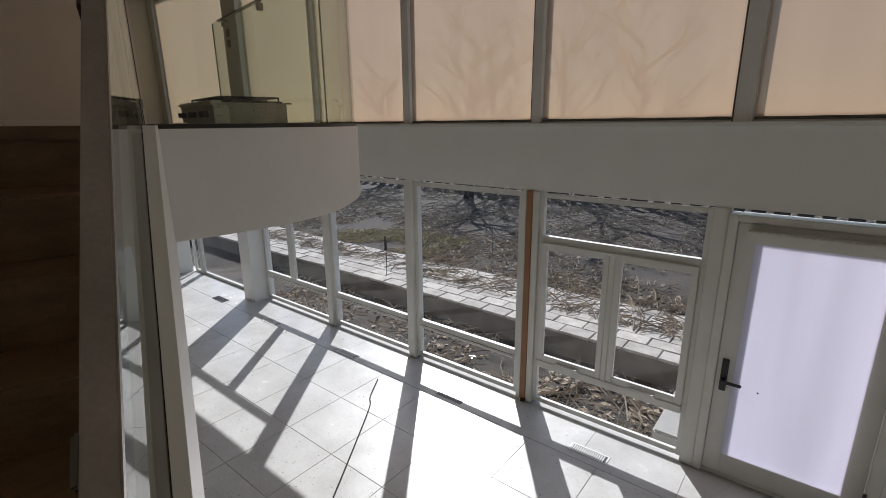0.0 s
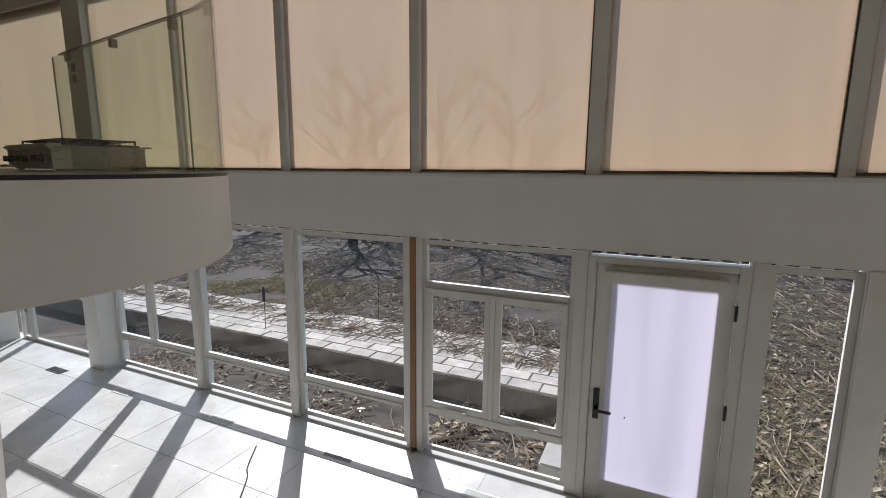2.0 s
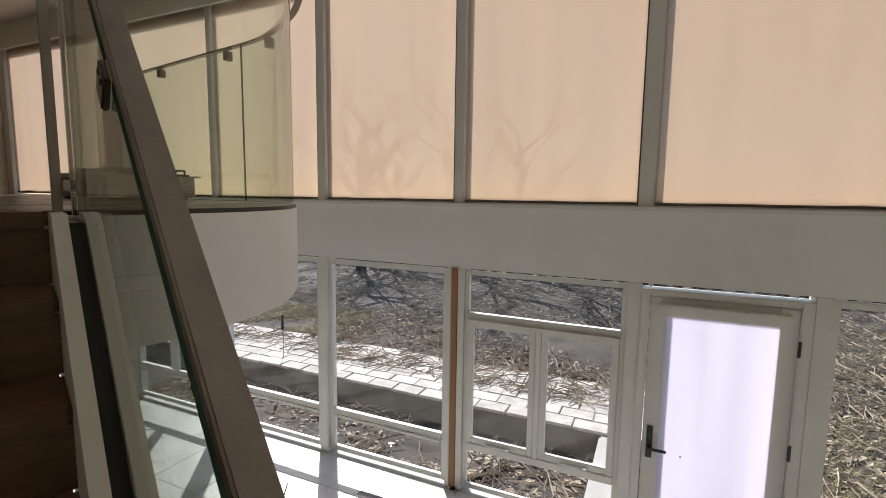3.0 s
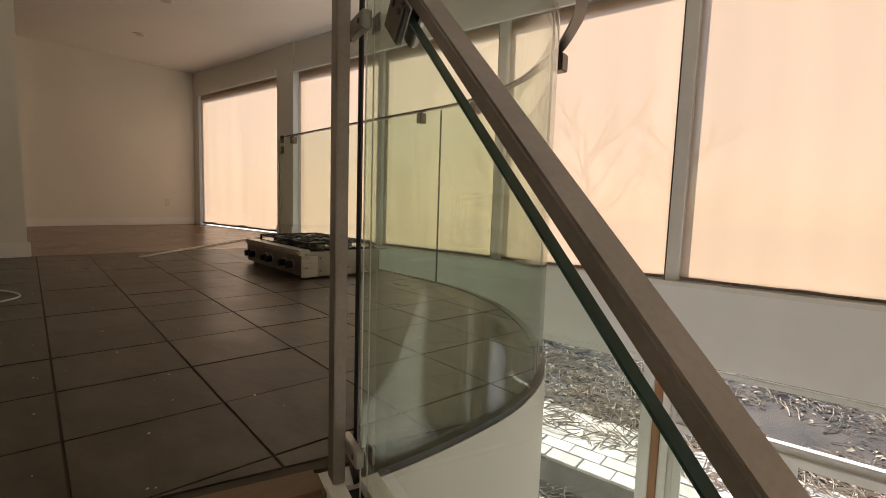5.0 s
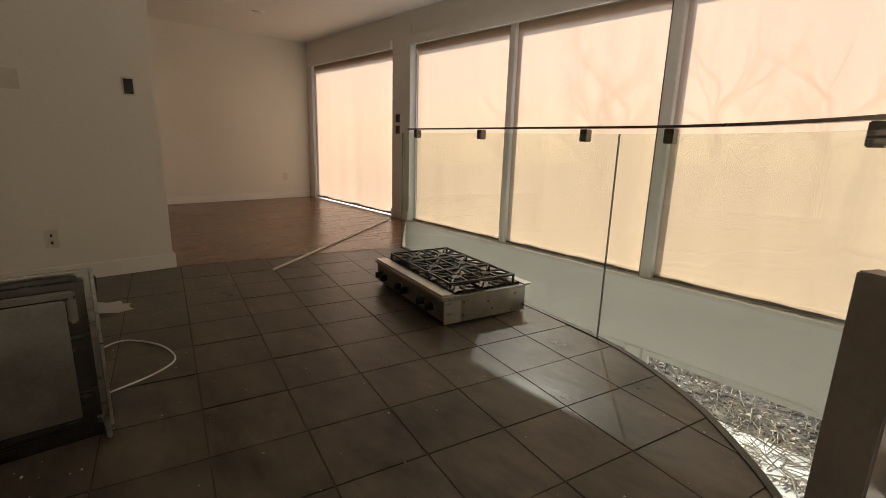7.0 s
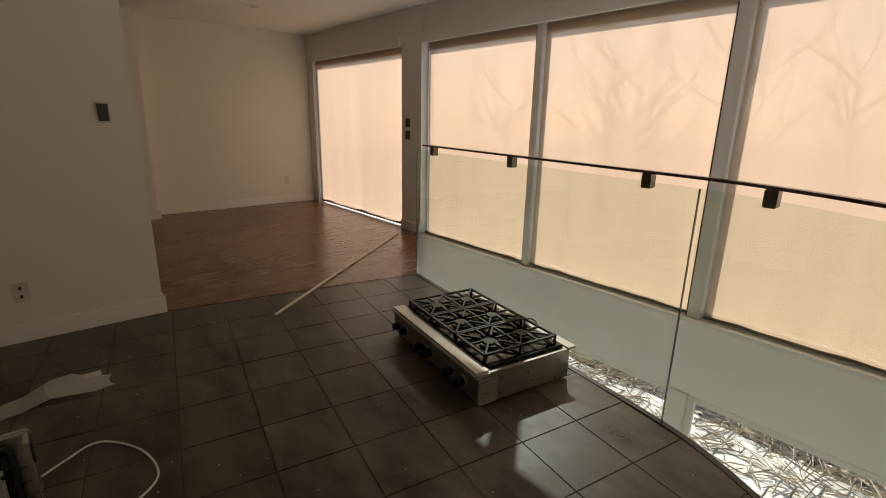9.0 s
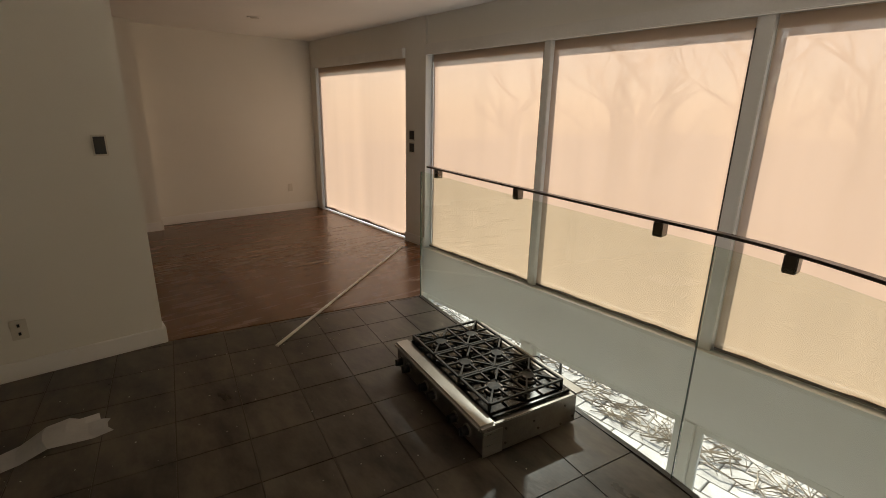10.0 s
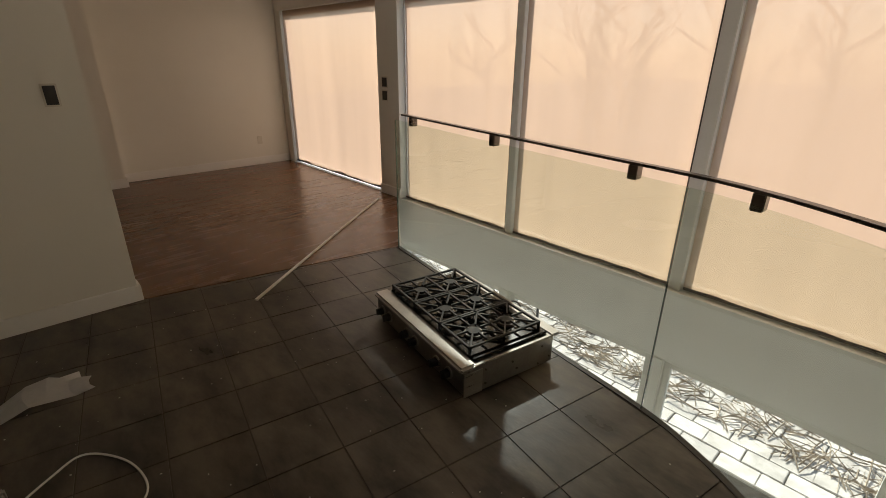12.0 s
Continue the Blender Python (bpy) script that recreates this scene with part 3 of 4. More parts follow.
# ---- cooktop on the tiled floor ----
def cooktop():
    t = thing("gas_cooktop", "stainless six-burner gas cooktop lying on the dark tiles", "cooktop")
    W, D, H = 0.925, 0.58, 0.18
    part("body", boxes((0.0, W, 0.03, D, 0.012, H - 0.01), (0, W, D - 0.012, D + 0.05, H - 0.016, H - 0.004), bevel=0.004), DIM_STEEL, t)
    part("front_panel", boxes((0.0, W, 0.0, 0.029, 0.025, H - 0.03), bevel=0.003), DIM_STEEL, t, "dim steel knob panel")
    part("corner_plate", boxes((W + 0.0005, W + 0.004, 0.0, 0.11, 0.014, H - 0.034), bevel=0.001), STEEL, t, "bright steel corner plate")
    part("bullnose", boxes((-0.004, W + 0.004, -0.022, 0.075, H - 0.03, H + 0.004), bevel=0.012), STEEL, t)
    part("burner_tray", boxes((0.03, W - 0.03, 0.078, D - 0.02, H - 0.009, H + 0.006), bevel=0.004), ENAMEL, t, "black enamel burner tray")
    for i in range(3):
        x0, x1 = 0.035 + i * 0.272, 0.035 + i * 0.272 + 0.266
        y0, y1, z = 0.085, D - 0.025, H + 0.042
        g = bmesh.new()
        b = 0.0055
        spans = [(x0, x1, y0, y0 + 2 * b), (x0, x1, y1 - 2 * b, y1), (x0, x0 + 2 * b, y0, y1), (x1 - 2 * b, x1, y0, y1), (x0, x1, (y0 + y1) / 2 - b, (y0 + y1) / 2 + b)]
        xm = (x0 + x1) / 2
        for c in (0.27, 0.73):
            yc = y0 + (y1 - y0) * c
            spans += [(x0, xm - 0.04, yc - 0.004, yc + 0.004), (xm + 0.04, x1, yc - 0.004, yc + 0.004), (xm - 0.004, xm + 0.004, yc + 0.04, yc + 0.115), (xm - 0.004, xm + 0.004, yc - 0.115, yc - 0.04)]
            for sx in (-1, 1):
                for sy in (-1, 1):
                    near, far = Vector((xm + sx * 0.032, yc + sy * 0.032, 0)), Vector((xm + sx * 0.127, yc + sy * 0.115, 0))
                    side = Vector((near.y - far.y, far.x - near.x, 0)).normalized() * 0.0045
                    ring = [g.verts.new((c0.x, c0.y, h)) for h in (z - 0.011, z - 0.0005) for c0 in (near + side, near - side, far - side, far + side)]
                    for f in ((3, 2, 1, 0), (4, 5, 6, 7), (0, 1, 5, 4), (1, 2, 6, 5), (2, 3, 7, 6), (3, 0, 4, 7)):
                        g.faces.new([ring[i2] for i2 in f])
        for a0, a1, b0, b1 in spans:
            box(g, a0, a1, b0, b1, z - 0.012, z)
        for fx in (x0, x1 - 2 * b):
            for fy in (y0, y1 - 2 * b):
                box(g, fx, fx + 2 * b, fy, fy + 2 * b, H + 0.005, z - 0.011)
        part("grate", g, IRON, t, "black cast iron grate")
        for c in (0.27, 0.73):
            yc = y0 + (y1 - y0) * c
            bm = disc(bmesh.new(), (xm, yc, H + 0.013), 0.05, 0.014, (0, 0, 1), 24)
            burner = part("burner", bm, DARKSTEEL, t, smooth=True)
            part("burner_cap", disc(bmesh.new(), (xm, yc, H + 0.0255), 0.038, 0.011, (0, 0, 1), 24, 0.9), IRON, burner, smooth=True)
    for x in (0.075, 0.165, 0.38, 0.47, 0.69, 0.80):
        k = disc(bmesh.new(), (x, -0.004, 0.085), 0.032, 0.008, (0, -1, 0), 24)
        knob = part("bezel", k, STEEL, t, "steel knob bezel", True)
        k = disc(bmesh.new(), (x, -0.025, 0.085), 0.024, 0.034, (0, -1, 0), 20, 0.85)
        box(k, x - 0.004, x + 0.004, -0.046, -0.02, 0.064, 0.106)
        part("knob", k, BLACK, knob, "black control knob", True)
    for x, y, z in ((W, 0.13, 0.05), (W, 0.13, 0.13), (W, 0.3, 0.11), (W, 0.33, 0.06), (W, 0.5, 0.13), (W, 0.56, 0.05), (W, 0.48, 0.03)):
        part("screw", disc(bmesh.new(), (x + 0.002, y, z), 0.006, 0.005, (1, 0, 0), 10), DARKSTEEL, t)
    for x in (0.02, W - 0.08):
        for y in (0.04, D - 0.08):
            part("foot", boxes((x, x + 0.06, y, y + 0.03, 0.0, 0.0115)), DARKSTEEL, t)
    return t


stove = cooktop()
stove.matrix_basis = pose(-2.568, -1.805, UP + 0.001, 0, 0, -9.8)


# ---- small things upstairs ----
def appliance():
    """A loose appliance door standing upright on the tiles."""
    t = thing("appliance_door", "stainless dishwasher door standing upright, dark rounded inner liner", "appliance door", (-1.8, -3.7, UP))
    x1, y1, z0, z1 = -1.62, -3.48, UP, UP + 0.575
    part("outer_panel", boxes((x1 - 0.075, x1 - 0.055, y1 - 0.6, y1, z0 + 0.02, z1), bevel=0.004), STEEL, t)
    part("side_flange", boxes((x1 - 0.054, x1 - 0.004, y1 - 0.012, y1 - 0.002, z0 + 0.03, z1 - 0.004), bevel=0.002), STEEL, t)
    part("liner", boxes((x1 - 0.054, x1 - 0.016, y1 - 0.59, y1 - 0.030, z0 + 0.05, z1 - 0.012), bevel=0.016), SMOKED_STEEL, t, "dark rounded steel liner")
    part("liner_lip", boxes((x1 - 0.0155, x1 - 0.002, y1 - 0.59, y1 - 0.055, z1 - 0.075, z1 - 0.05), (x1 - 0.0155, x1 - 0.002, y1 - 0.080, y1 - 0.055, z1 - 0.16, z1 - 0.0755), bevel=0.006), PLASTIC, t)
    part("inner_panel", boxes((x1 - 0.0155, x1 - 0.006, y1 - 0.58, y1 - 0.083, z0 + 0.085, z1 - 0.08), bevel=0.004), DIM_STEEL, t, "brushed steel panel")
    part("kick_plate", boxes((x1 - 0.054, x1 - 0.012, y1 - 0.59, y1 - 0.03, z0 + 0.0, z0 + 0.048), bevel=0.006), SMOKED_STEEL, t)
    part("foot", boxes((x1 - 0.06, x1 + 0.03, y1 - 0.028, y1 - 0.0125, z0, z0 + 0.05), bevel=0.005), PLASTIC, t)
    part("latch", boxes((x1 - 0.05, x1 - 0.02, y1 - 0.0015, y1 + 0.004, z1 - 0.07, z1 - 0.02), bevel=0.001), BLACK, t)
    return t


appliance()


def wall_plate(name, label, at, wide, high, face, dark, slots):
    """An outlet or switch plate; face is the outward way, along x or y."""
    t = thing(name, label, "outlet", at)
    def slab_box(u0, u1, z0, z1, d0, d1):
        if abs(face[0]):
            xs = sorted((at[0] + face[0] * d0, at[0] + face[0] * d1))
            return (*xs, at[1] + u0, at[1] + u1, at[2] + z0, at[2] + z1)
        ys = sorted((at[1] + face[1] * d0, at[1] + face[1] * d1))
        return (at[0] + u0, at[0] + u1, *ys, at[2] + z0, at[2] + z1)
    part("plate", boxes(slab_box(-wide / 2, wide / 2, -high / 2, high / 2, 0.0, 0.007), bevel=0.002), IVORY, t)
    for u, z, w, h in slots:
        part("insert", boxes(slab_box(u - w / 2, u + w / 2, z - h / 2, z + h / 2, 0.0072, 0.010)), BLACK if dark else IVORY, t)
    return t


FACE = -3.816
wall_plate("switch_box", "empty black switch box in the partition wall", (FACE, -3.021, 4.018), 0.075, 0.12, (1, 0), True, ((0, 0, 0.055, 0.10),))
wall_plate("wall_outlet", "ivory wall outlet above the baseboard", (FACE, -3.554, 3.005), 0.075, 0.12, (1, 0), True, ((0, 0.025, 0.012, 0.018), (0, -0.025, 0.012, 0.018)))
wall_plate("switch_plate", "white three-gang switch plate", (FACE, -3.673, 4.01), 0.17, 0.12, (1, 0), False, ((-0.05, 0, 0.032, 0.065), (0.0, 0, 0.032, 0.065), (0.05, 0, 0.032, 0.065)))
wall_plate("wall_outlet", "ivory wall outlet above the baseboard", (-7.48, -0.44, 3.06), 0.07, 0.115, (1, 0), False, ((0, 0.025, 0.03, 0.028), (0, -0.025, 0.03, 0.028)))
wall_plate("switch_box", "dark open switch box on the pier", (-4.86, -0.02, 3.97), 0.11, 0.12, (0, -1), True, ((0, 0, 0.085, 0.095),))
wall_plate("switch_box", "dark open switch box on the pier", (-4.86, -0.02, 3.83), 0.11, 0.12, (0, -1), True, ((0, 0, 0.085, 0.095),))
for x, y in ((-6.05, -1.27), (-4.62, -1.52)):
    d = thing("downlight", "round recessed ceiling downlight, unlit", "downlight", (x, y, CEIL))
    part("trim_ring", disc(bmesh.new(), (x, y, CEIL - 0.004), 0.075, 0.008, (0, 0, 1), 28), WHITE, d, smooth=True)
    part("lens", disc(bmesh.new(), (x, y, CEIL - 0.010), 0.05, 0.003, (0, 0, 1), 24), LENS, d, smooth=True)


# ---- garden ----
rng = random.Random(4)


def scatter(name, count, area, z, make, material, label):
    """Many small shapes strewn over an area, as one mesh."""
    verts, faces = [], []
    x0, x1, y0, y1 = area
    for _ in range(count):
        cx, cy = rng.uniform(x0, x1), y0 + (y1 - y0) * rng.random() ** 1.35
        if noise.noise((cx * 0.7, cy * 0.7, 3.0)) < rng.uniform(-0.45, 0.1):
            continue
        make(verts, faces, cx, cy, z)
    me = bpy.data.meshes.new(name)
    me.from_pydata(verts, [], faces)
    me.materials.append(material)
    return tagged(new(name, me), label, name.replace("_", " "), kind="stuff")


def twig(verts, faces, x, y, z):
    a, n = rng.uniform(0, math.pi), rng.uniform(0.08, 0.6)
    r, lift = rng.uniform(0.002, 0.010), rng.uniform(0.0, 0.09)
    mid = Vector((x + rng.uniform(-0.05, 0.05), y + rng.uniform(-0.05, 0.05), z + 0.008 + lift * 0.8))
    ends = [Vector((x - math.cos(a) * n / 2, y - math.sin(a) * n / 2, z + 0.005)), mid, Vector((x + math.cos(a) * n / 2, y + math.sin(a) * n / 2, z + 0.01 + lift))]
    side = Vector((-math.sin(a), math.cos(a), 0)) * r
    k = len(verts)
    for e in ends:
        verts.extend((e - side, e + side, e + Vector((0, 0, 1.7 * r))))
    for i in (0, 3):
        for p, q in ((0, 1), (1, 2), (2, 0)):
            faces.append((k + i + p, k + i + q, k + i + 3 + q, k + i + 3 + p))


def leaf_flake(verts, faces, x, y, z):
    a, n = rng.uniform(0, 2 * math.pi), rng.uniform(0.02, 0.06)
    u, v = Vector((math.cos(a), math.sin(a), rng.uniform(-0.4, 0.5))) * n, Vector((-math.sin(a), math.cos(a), rng.uniform(-0.4, 0.5))) * n * 0.6
    c = Vector((x, y, z + rng.uniform(0.01, 0.035)))
    k = len(verts)
    verts.extend((c - u, c + v + Vector((0, 0, 0.012)), c + u, c - v + Vector((0, 0, 0.01))))
    faces.append((k, k + 1, k + 2, k + 3))


def blade(verts, faces, x, y, z):
    for _ in range(3):
        a, n = rng.uniform(0, 2 * math.pi), rng.uniform(0.05, 0.16)
        b = Vector((x + rng.uniform(-0.05, 0.05), y + rng.uniform(-0.05, 0.05), z))
        tip = b + Vector((math.cos(a) * n, math.sin(a) * n, rng.uniform(0.02, 0.09)))
        side = Vector((-math.sin(a), math.cos(a), 0)) * 0.004
        k = len(verts)
        verts.extend((b - side, b + side, tip))
        faces.append((k, k + 1, k + 2))


scatter("dead_twigs", 13000, (-13, 9, 3.3, 16), -0.02, twig, LITTER, "dry dead twigs strewn over the garden soil")
scatter("dead_twigs", 900, (-7, 5, 0.35, 1.7), -0.34, twig, LITTER, "dry dead twigs in the sunken bed by the windows")
scatter("dead_twigs", 900, (-9, 1.7, 2.45, 3.4), 0.015, twig, LITTER, "dry twigs on the paved path")
scatter("leaf_litter", 16000, (-13, 9, 3.25, 16), -0.02, leaf_flake, LITTER, "dry brown leaf litter over the soil")
scatter("leaf_litter", 2200, (-7, 5, 0.35, 1.7), -0.34, leaf_flake, LITTER, "dry leaf litter in the sunken bed")
scatter("dry_grass", 8000, (-8.2, -4.2, 3.35, 5.2), -0.02, blade, DRYGRASS, "patch of dry yellow grass beside the path")
scatter("leaf_litter", 2500, (1.9, 8, 0.4, 3.3), -0.02, leaf_flake, LITTER, "dry leaf litter beside the door")
scatter("dead_twigs", 700, (1.9, 8, 0.4, 3.3), -0.02, twig, LITTER, "dry twigs beside the door")
scatter("dry_grass", 14000, (1.9, 8.5, 0.4, 9.5), -0.02, blade, DRYGRASS, "patch of dry yellow grass beside the door")
step = thing("step_block", "pale concrete step block in the sunken bed", "step", (1.35, 0.8, -0.34))
part("block", boxes((1.16, 1.52, 0.32, 1.70, -0.34, -0.015), bevel=0.02), CONCRETE, step)
for x, y, h, r in ((-4.0, 2.05, 0.75, 0.012), (-2.6, 3.45, 1.0, 0.008)):
    st = thing("garden_stake", "thin dark metal garden stake standing in the ground", "stake", (x, y, 0))
    part("rod", tube([(x, y, -0.02), (x + 0.01, y, h * 0.5), (x, y + 0.01, h)], r * 0.6, 8), BLACK, st)
    if r > 0.01:
        part("head", disc(bmesh.new(), (x, y, h * 0.82), 0.028, 0.26, (0, 0, 1), 12, 0.6), BLACK, st, smooth=True)
fence = thing("garden_fence", "dark weathered wooden fence at the end of the garden", "fence", (-4, 12.6, 0))
for i in range(60):
    x = -22 + i * 0.55
    part("board", boxes((x, x + rng.uniform(0.2, 0.45), 12.6 + rng.uniform(-0.03, 0.03), 12.65, -0.02, 1.3 + rng.uniform(-0.15, 0.2))), BARK, fence)
part("rail", boxes((-22, 11, 12.66, 12.72, 0.4, 0.5), (-22, 11, 12.66, 12.72, 1.0, 1.1)), BARK, fence)


def bare_tree(x, y, high, seed):
    """A leafless tree: a tapered trunk and forking limbs."""
    r = random.Random(seed)
    t = thing("bare_tree", "leafless tree with dark bark, added out of view to shadow the garden", "tree", (x, y, 0))
    trunk = [Vector((x + 0.12 * math.sin(k * 1.3 + seed), y + 0.1 * math.cos(k * 1.7), -0.1 + high * 0.8 * k / 7)) for k in range(8)]
    part("trunk", tube(trunk, [0.20 - 0.022 * k for k in range(8)], 10), BARK, t, smooth=True)
    crown = bmesh.new()

    def grow(base, way, n, rad, level):
        pts = [base]
        for k in range(3):
            way = (way + Vector((r.uniform(-0.25, 0.25), r.uniform(-0.25, 0.25), r.uniform(-0.05, 0.25)))).normalized()
            pts.append(pts[-1] + way * n / 3)
        piece = tube(pts, [rad, rad * 0.8, rad * 0.6, rad * 0.35], 5)
        me = bpy.data.meshes.new("limb")
        piece.to_mesh(me)
        piece.free()
        crown.from_mesh(me)
        bpy.data.meshes.remove(me)
        if level < 3:
            for _ in range(4):
                q = pts[r.choice((1, 2, 3))]
                d = (way + Vector((r.uniform(-0.9, 0.9), r.uniform(-0.9, 0.9), r.uniform(-0.2, 0.6)))).normalized()
                grow(q, d, n * r.uniform(0.45, 0.7), rad * 0.45, level + 1)

    for k in range(9):
        a = k * 2.4
        grow(trunk[3 + k % 5], Vector((math.cos(a), math.sin(a), 0.7)).normalized(), high * 0.32, 0.07, 1)
    part("crown", crown, BARK, t, "bare forking branches")


# Trees out of view, added for the branch shadows they throw over the garden.
bare_tree(-10.0, 15.0, 6.5, 3)
for k, (x, y, high) in enumerate(((-15.5, 13.5, 6.0), (-6.4, 14.2, 7.5), (-12.6, 17.0, 8.0), (-3.2, 13.6, 6.5), (-8.2, 10.6, 5.0))):
    bare_tree(x, y, high, 5 + 3 * k)

# ---- small things on the floors ----
def grille(name, label, x, y, z, wide, deep, mat_bar, dark=False):
    t = thing(name, label, "floor vent", (x, y, z))
    # A flat black sheet stands in for the shade down inside the vent.
    part("shade_sheet", boxes((x - wide / 2 + 0.008, x + wide / 2 - 0.008, y - deep / 2 + 0.008, y + deep / 2 - 0.008, z + 0.0006, z + 0.0016)), BLACK, t)
    if not dark:
        part("rim", boxes((x - wide / 2, x + wide / 2, y - deep / 2, y - deep / 2 + 0.012, z, z + 0.006), (x - wide / 2, x + wide / 2, y + deep / 2 - 0.012, y + deep / 2, z, z + 0.006), (x - wide / 2, x - wide / 2 + 0.012, y - deep / 2 + 0.012, y + deep / 2 - 0.012, z, z + 0.006), (x + wide / 2 - 0.012, x + wide / 2, y - deep / 2 + 0.012, y + deep / 2 - 0.012, z, z + 0.006)), mat_bar, t)
        k = int((wide - 0.03) / 0.018)
        for i in range(k):
            u = x - wide / 2 + 0.016 + i * 0.018
            part("slat", boxes((u, u + 0.009, y - deep / 2 + 0.012, y + deep / 2 - 0.012, z + 0.0017, z + 0.0052)), mat_bar, t)
    else:
        part("rim", boxes((x - wide / 2, x + wide / 2, y - deep / 2, y - deep / 2 + 0.006, z, z + 0.004), (x - wide / 2, x + wide / 2, y + deep / 2 - 0.006, y + deep / 2, z, z + 0.004)), GROUT, t)
    return t


grille("floor_vent", "white slotted floor vent beside the windows", 0.84, -0.37, 0.0, 0.33, 0.11, WHITE)
grille("floor_vent", "open floor vent without its grille, black sheet for the dark hole", -0.60, -0.41, 0.0, 0.33, 0.11, WHITE, True)
grille("floor_vent", "white slotted floor vent beside the windows", -2.17, -0.43, 0.0, 0.33, 0.11, WHITE)
grille("floor_vent", "white slotted floor vent beside the windows", -3.78, -0.47, 0.0, 0.33, 0.11, WHITE)
grille("floor_vent", "dark floor vent beyond the column", -5.25, -0.46, 0.0, 0.33, 0.12, DARKSTEEL)

strip = thing("wood_strip", "long thin pale wooden strip lying across the floor", "strip", (-3.95, -1.3, UP))
part("strip", bar([(-3.288, -2.291, UP + 0.008), (-4.126, -1.128, UP + 0.009), (-4.754, -0.248, UP + 0.008)], 0.022, 0.012, 0.002), IVORY, strip)


def cable(name, label, points, r, material, category="cable"):
    t = thing(name, label, category, points[0])
    part("sheath", tube(smooth_line(points, 8), r, 8), material, t, smooth=True)
    return t


cable("power_cable", "white power cable curling over the tiles", [(x, y, UP + 0.006) for x, y in ((-2.245, -3.677), (-2.404, -3.471), (-2.458, -3.348), (-2.303, -3.227), (-2.106, -3.199), (-2.001, -3.292), (-1.936, -3.446), (-1.903, -3.558))], 0.0042, PAPER)
cable("gas_hose", "short curled wire behind the cooktop", [(-1.98, -1.33, UP + 0.10), (-1.95, -1.27, UP + 0.17), (-1.88, -1.27, UP + 0.17), (-1.86, -1.33, UP + 0.11)], 0.004, DARKSTEEL, "wire")

paper = thing("torn_paper", "torn strip of white paper lying on the dark tiles", "paper", (-3.0, -3.4, UP))
bm = bmesh.new()
rows = []
line = [(-2.916, -3.853, 0.07), (-2.95, -3.73, 0.07), (-2.99, -3.61, 0.08), (-3.025, -3.51, 0.10), (-3.04, -3.42, 0.12), (-3.02, -3.34, 0.09), (-2.999, -3.259, 0.06)]
for i, (x, y, w) in enumerate(line):
    lift = 0.006 + 0.035 * math.exp(-((i - 3.2) ** 2) / 0.7) + 0.006 * math.sin(i * 2.1)
    rows.append([bm.verts.new((x + q * w, y + 0.02 * q * q, UP + lift * (1 - 0.3 * abs(q)))) for q in (-1, -0.4, 0.3, 1)])
for a, b in zip(rows, rows[1:]):
    for k in range(3):
        bm.faces.new((a[k], a[k + 1], b[k + 1], b[k]))
ext = bmesh.ops.solidify(bm, geom=bm.faces[:], thickness=0.001)
part("sheet", bm, PAPER, paper)
paper2 = thing("torn_paper", "small torn paper tongue beside the strip", "paper", (-3.13, -3.28, UP))
part("sheet", boxes((-3.145, -3.085, -3.44, -3.28, UP + 0.002, UP + 0.004)), PAPER, paper2)

latch = thing("metal_latch", "small bright metal bracket lying beside the cooktop", "bracket", (-1.52, -1.96, UP))
part("plate", boxes((-0.035, 0.035, -0.008, 0.008, 0.012, 0.022), bevel=0.003), STEEL, latch)
part("stem", boxes((-0.006, 0.006, -0.05, 0.035, 0.0, 0.0115), bevel=0.002), STEEL, latch)
latch.matrix_basis = pose(-1.462, -2.005, UP, 0, 0, 25)


thread = thing("dark_cord", "thin dark cord lying across the sunlit pale tiles", "cord", (-0.95, -1.3, 0))
part("cord", tube(smooth_line([(-1.44, -0.63, 0.006), (-1.25, -0.92, 0.006), (-1.12, -1.05, 0.006), (-0.80, -1.52, 0.006), (-0.47, -2.02, 0.006)], 6), 0.006, 6), BARK, thread, smooth=True)


def scrap(x, y, z, size, material, label, name="debris_scrap"):
    t = thing(name, label, "debris", (x, y, z))
    bm = bmesh.new()
    for _ in range(3):
        a = rng.uniform(0, 3.1)
        k = box(bm, -size * rng.uniform(0.4, 1), size * rng.uniform(0.3, 1), -size * 0.25, size * 0.25, 0.0, size * rng.uniform(0.2, 0.5))
        bmesh.ops.rotate(bm, verts=k, cent=(0, 0, 0), matrix=Matrix.Rotation(a, 3, "Z"))
    part("chip", bm, material, t)
    t.matrix_basis = Matrix.Translation((x, y, z))
    return t


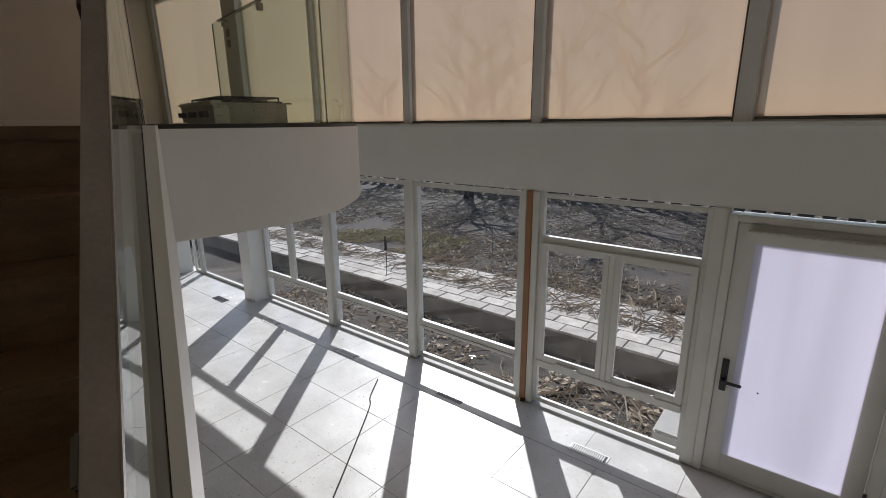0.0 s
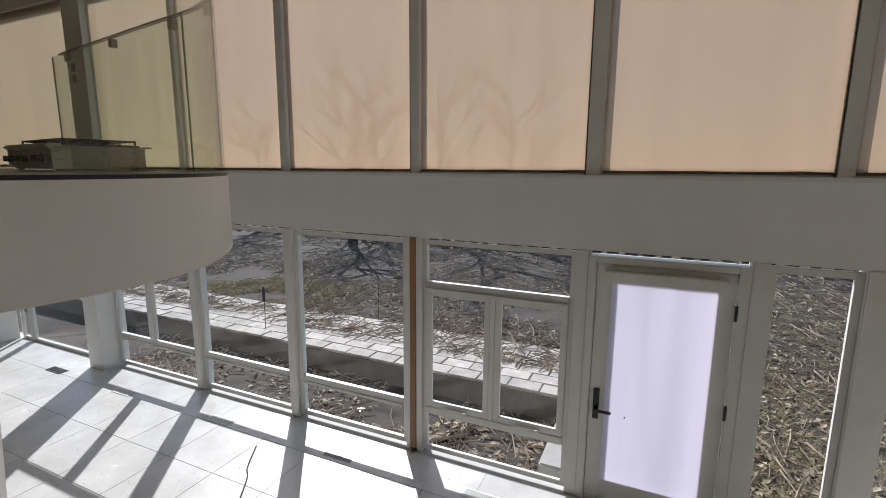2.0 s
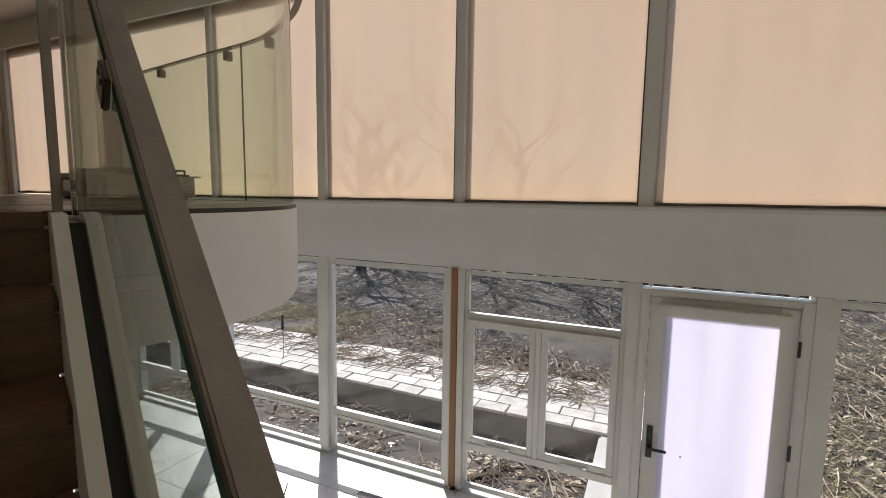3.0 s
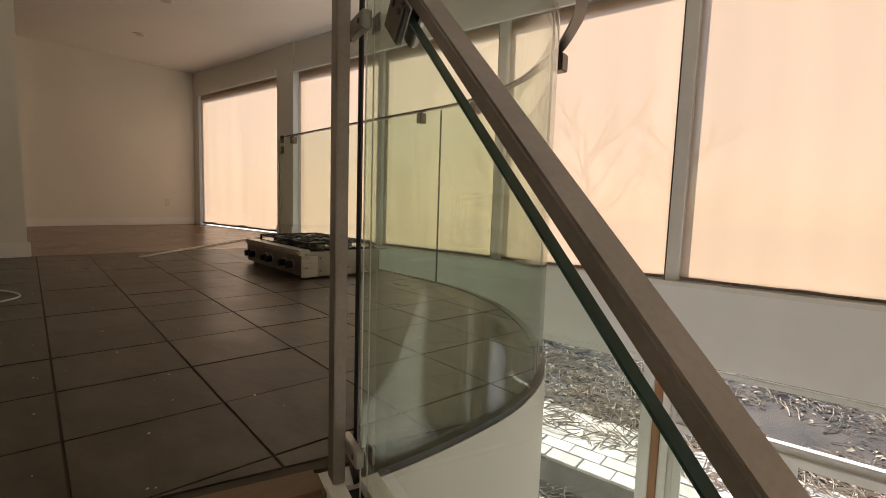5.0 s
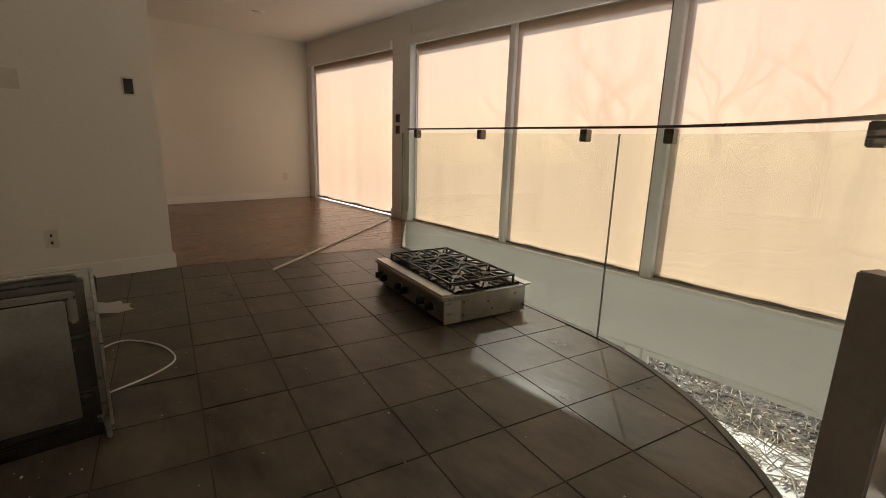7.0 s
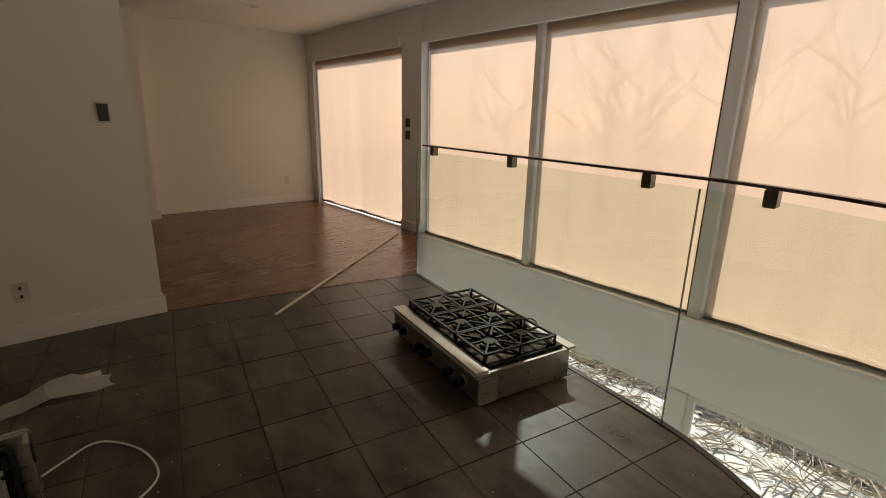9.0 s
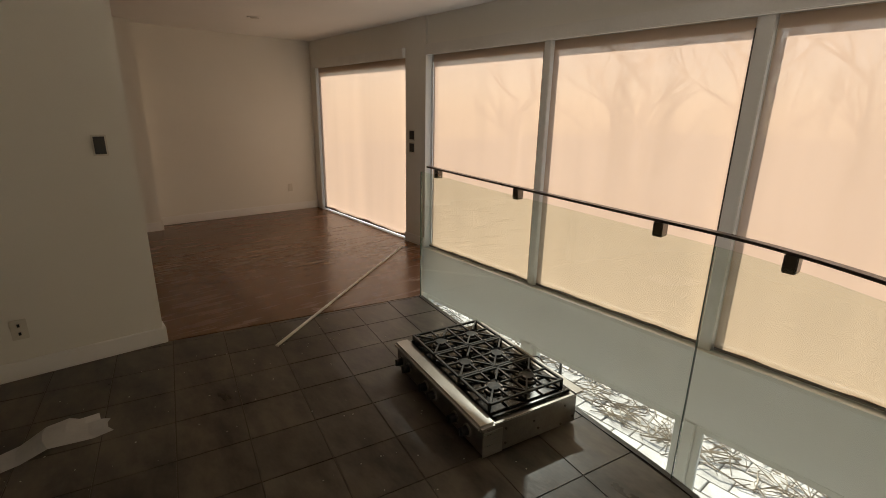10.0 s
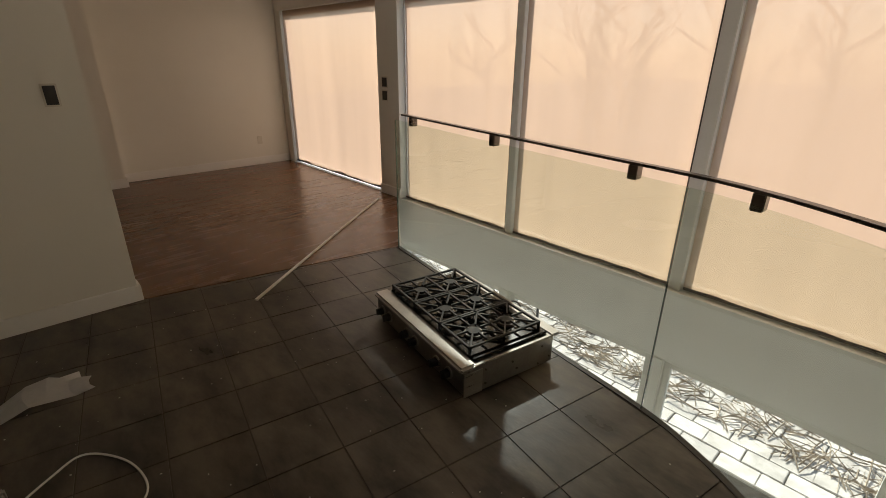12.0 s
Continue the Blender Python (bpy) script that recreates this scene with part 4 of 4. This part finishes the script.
for x, y, size, m, w in ((-3.715, -3.458, 0.035, BLACK, "black plastic scrap by the baseboard"), (-3.69, -3.28, 0.03, BLACK, "black plastic scrap by the baseboard"), (-3.68, -3.19, 0.03, PAPER, "crumpled white scrap by the baseboard"), (-3.573, -3.048, 0.028, PAPER, "small white fitting on the tiles"), (-3.55, -2.98, 0.02, BLACK, "small black fitting on the tiles"), (-3.32, -2.88, 0.02, PAPER, "white chip of plaster on the tiles"), (-3.72, -3.60, 0.04, PAPER, "white chip of plaster by the baseboard"), (-5.24, -1.0, 0.03, TREAD, "brown scrap on the wood floor"), (-5.38, -0.445, 0.03, TREAD, "brown scrap on the wood floor"), (-5.06, -0.28, 0.04, PAPER, "white scrap by the blind"), (-3.487, -1.125, 0.02, BLACK, "dark scrap at the floor edge"), (-2.576, -3.498, 0.016, PAPER, "white chip on the tiles"), (-0.148, -2.798, 0.016, PAPER, "white chip on the tiles"), (-0.075, -2.931, 0.02, STEEL, "small steel fitting on the tiles")):
    scrap(x, y, UP, size, m, w)
scrap(0.35, -0.75, 0.0, 0.06, BLACK, "broken black handle lying on the sunlit tiles", "broken_handle")
for x, y in ((-1.41, -2.38), (-1.52, -2.44), (-1.33, -2.36), (-1.60, -2.30), (-2.27, -2.16), (-2.4, -2.05), (-3.59, -1.12), (-3.45, -1.02), (-3.7, -1.22)):
    scrap(x, y, 0.0, 0.035, BARK, "dead leaves swept on the lower floor", "dead_leaves")


def dust(verts, faces, x, y, z):
    n = rng.uniform(0.002, 0.006)
    a = rng.uniform(0, 3.1)
    u, v = Vector((math.cos(a), math.sin(a), 0)) * n, Vector((-math.sin(a), math.cos(a), 0)) * n * 0.7
    c = Vector((x, y, z))
    k = len(verts)
    verts.extend((c - u, c + v, c + u, c - v, c + Vector((0, 0, n * 0.6))))
    faces.extend(((k, k + 1, k + 4), (k + 1, k + 2, k + 4), (k + 2, k + 3, k + 4), (k + 3, k, k + 4)))


scatter("floor_grit", 330, (-3.6, 0.0, -4.3, -1.6), UP + 0.0005, dust, IVORY, "pale grit and plaster crumbs on the dark tiles")
scatter("floor_grit", 1600, (-5.0, 1.4, -2.6, -0.2), 0.0005, dust, BARK, "dark crumbs and leaf bits on the pale tiles")


# ---- pieces of the floors and the path ----
def clip_convex(poly, edge):
    """The part of poly that lies inside the convex, clockwise outline edge."""
    out = poly
    for i in range(len(edge)):
        (ax, ay), (bx, by) = edge[i], edge[(i + 1) % len(edge)]
        side = lambda q: (bx - ax) * (q[1] - ay) - (by - ay) * (q[0] - ax)
        src, out = out, []
        for j in range(len(src)):
            p, q = src[j], src[(j + 1) % len(src)]
            sp, sq = side(p), side(q)
            if sp <= 0:
                out.append(p)
            if sp * sq < 0:
                u = sp / (sp - sq)
                out.append((p[0] + (q[0] - p[0]) * u, p[1] + (q[1] - p[1]) * u))
        if len(out) < 3:
            return []
    return out


turn = radians(-10.3)
TW, TL = 0.3136, 0.3136
ux, uy = (math.cos(turn), math.sin(turn)), (-math.sin(turn), math.cos(turn))
hull = TILED[:len(CURVE)] + [at_stair(TOP_X - 0.075, -0.3), at_stair(TOP_X - 0.075, -1.0), (-0.75, -5.2), (-3.806, -5.2), (-3.806, -2.85)]
for r in range(-9, 8):
    for c in range(-9, 9):
        u0 = c * TL + 0.06
        v0 = r * TW
        quad = [(u0 + 0.003, v0 + 0.003), (u0 + TL - 0.003, v0 + 0.003), (u0 + TL - 0.003, v0 + TW - 0.003), (u0 + 0.003, v0 + TW - 0.003)]
        quad = [(-1.846 + a * ux[0] + b * uy[0], -2.53 + a * ux[1] + b * uy[1]) for a, b in quad]
        poly = clip_convex(quad, hull)
        if len(poly) < 3 or abs(sum(poly[i][0] * poly[(i + 1) % len(poly)][1] - poly[(i + 1) % len(poly)][0] * poly[i][1] for i in range(len(poly)))) < 0.004:
            continue
        part("tile", prism(poly, UP - 0.004, UP + rng.uniform(-0.0008, 0.0008)), DARK_TILE, grout_bed)

tile_mesh = {}
for i in range(22):
    for j in range(11):
        x0, y1 = -7.58 + i * 0.61, -0.50 - j * 0.61
        if x0 > 5.1 or y1 < -6.0:
            continue
        if "field" not in tile_mesh:
            ob = part("tile", boxes((0.002, 0.608, -0.608, -0.002, -0.006, 0.0), bevel=0.0015), PALE_TILE, floor_low)
            tile_mesh["field"] = ob.data
        else:
            ob = new("tile", tile_mesh["field"])
            ob.parent = floor_low
        ob.location = (x0, y1, rng.uniform(-0.0005, 0.0003))
for i in range(17):
    x0 = -7.58 + i * 0.76
    part("tile", boxes((x0 + 0.002, min(x0 + 0.758, 5.2), -0.498, -0.04, -0.006, 0.0)), PALE_TILE, floor_low, "pale border tile")

paver_mesh = None
PW, PD = 0.42, 0.258
far_pavers = bmesh.new()
for r in range(6):
    for c in range(-38, 4):
        x0 = c * PW + (PW / 2 if r % 2 else 0) + rng.uniform(-0.008, 0.008)
        y0 = 1.725 + r * PD
        if -8.5 < x0 < 4.0:
            if paver_mesh is None:
                ob = part("paver", boxes((0.004, PW - 0.006, 0.004, PD - 0.006, -0.04, 0.0), bevel=0.008), PAVER, path_bed)
                paver_mesh = ob.data
            else:
                ob = new("paver", paver_mesh)
                ob.parent = path_bed
            ob.location = (x0, y0, rng.uniform(0.004, 0.016))
            ob.rotation_euler = (rng.uniform(-0.012, 0.012), rng.uniform(-0.012, 0.012), rng.uniform(-0.01, 0.01))
        else:
            box(far_pavers, x0 + 0.004, x0 + PW - 0.006, y0 + 0.004, y0 + PD - 0.006, -0.03, 0.01)
tagged(part("pavers", far_pavers, PAVER, path_bed), kind="stuff")
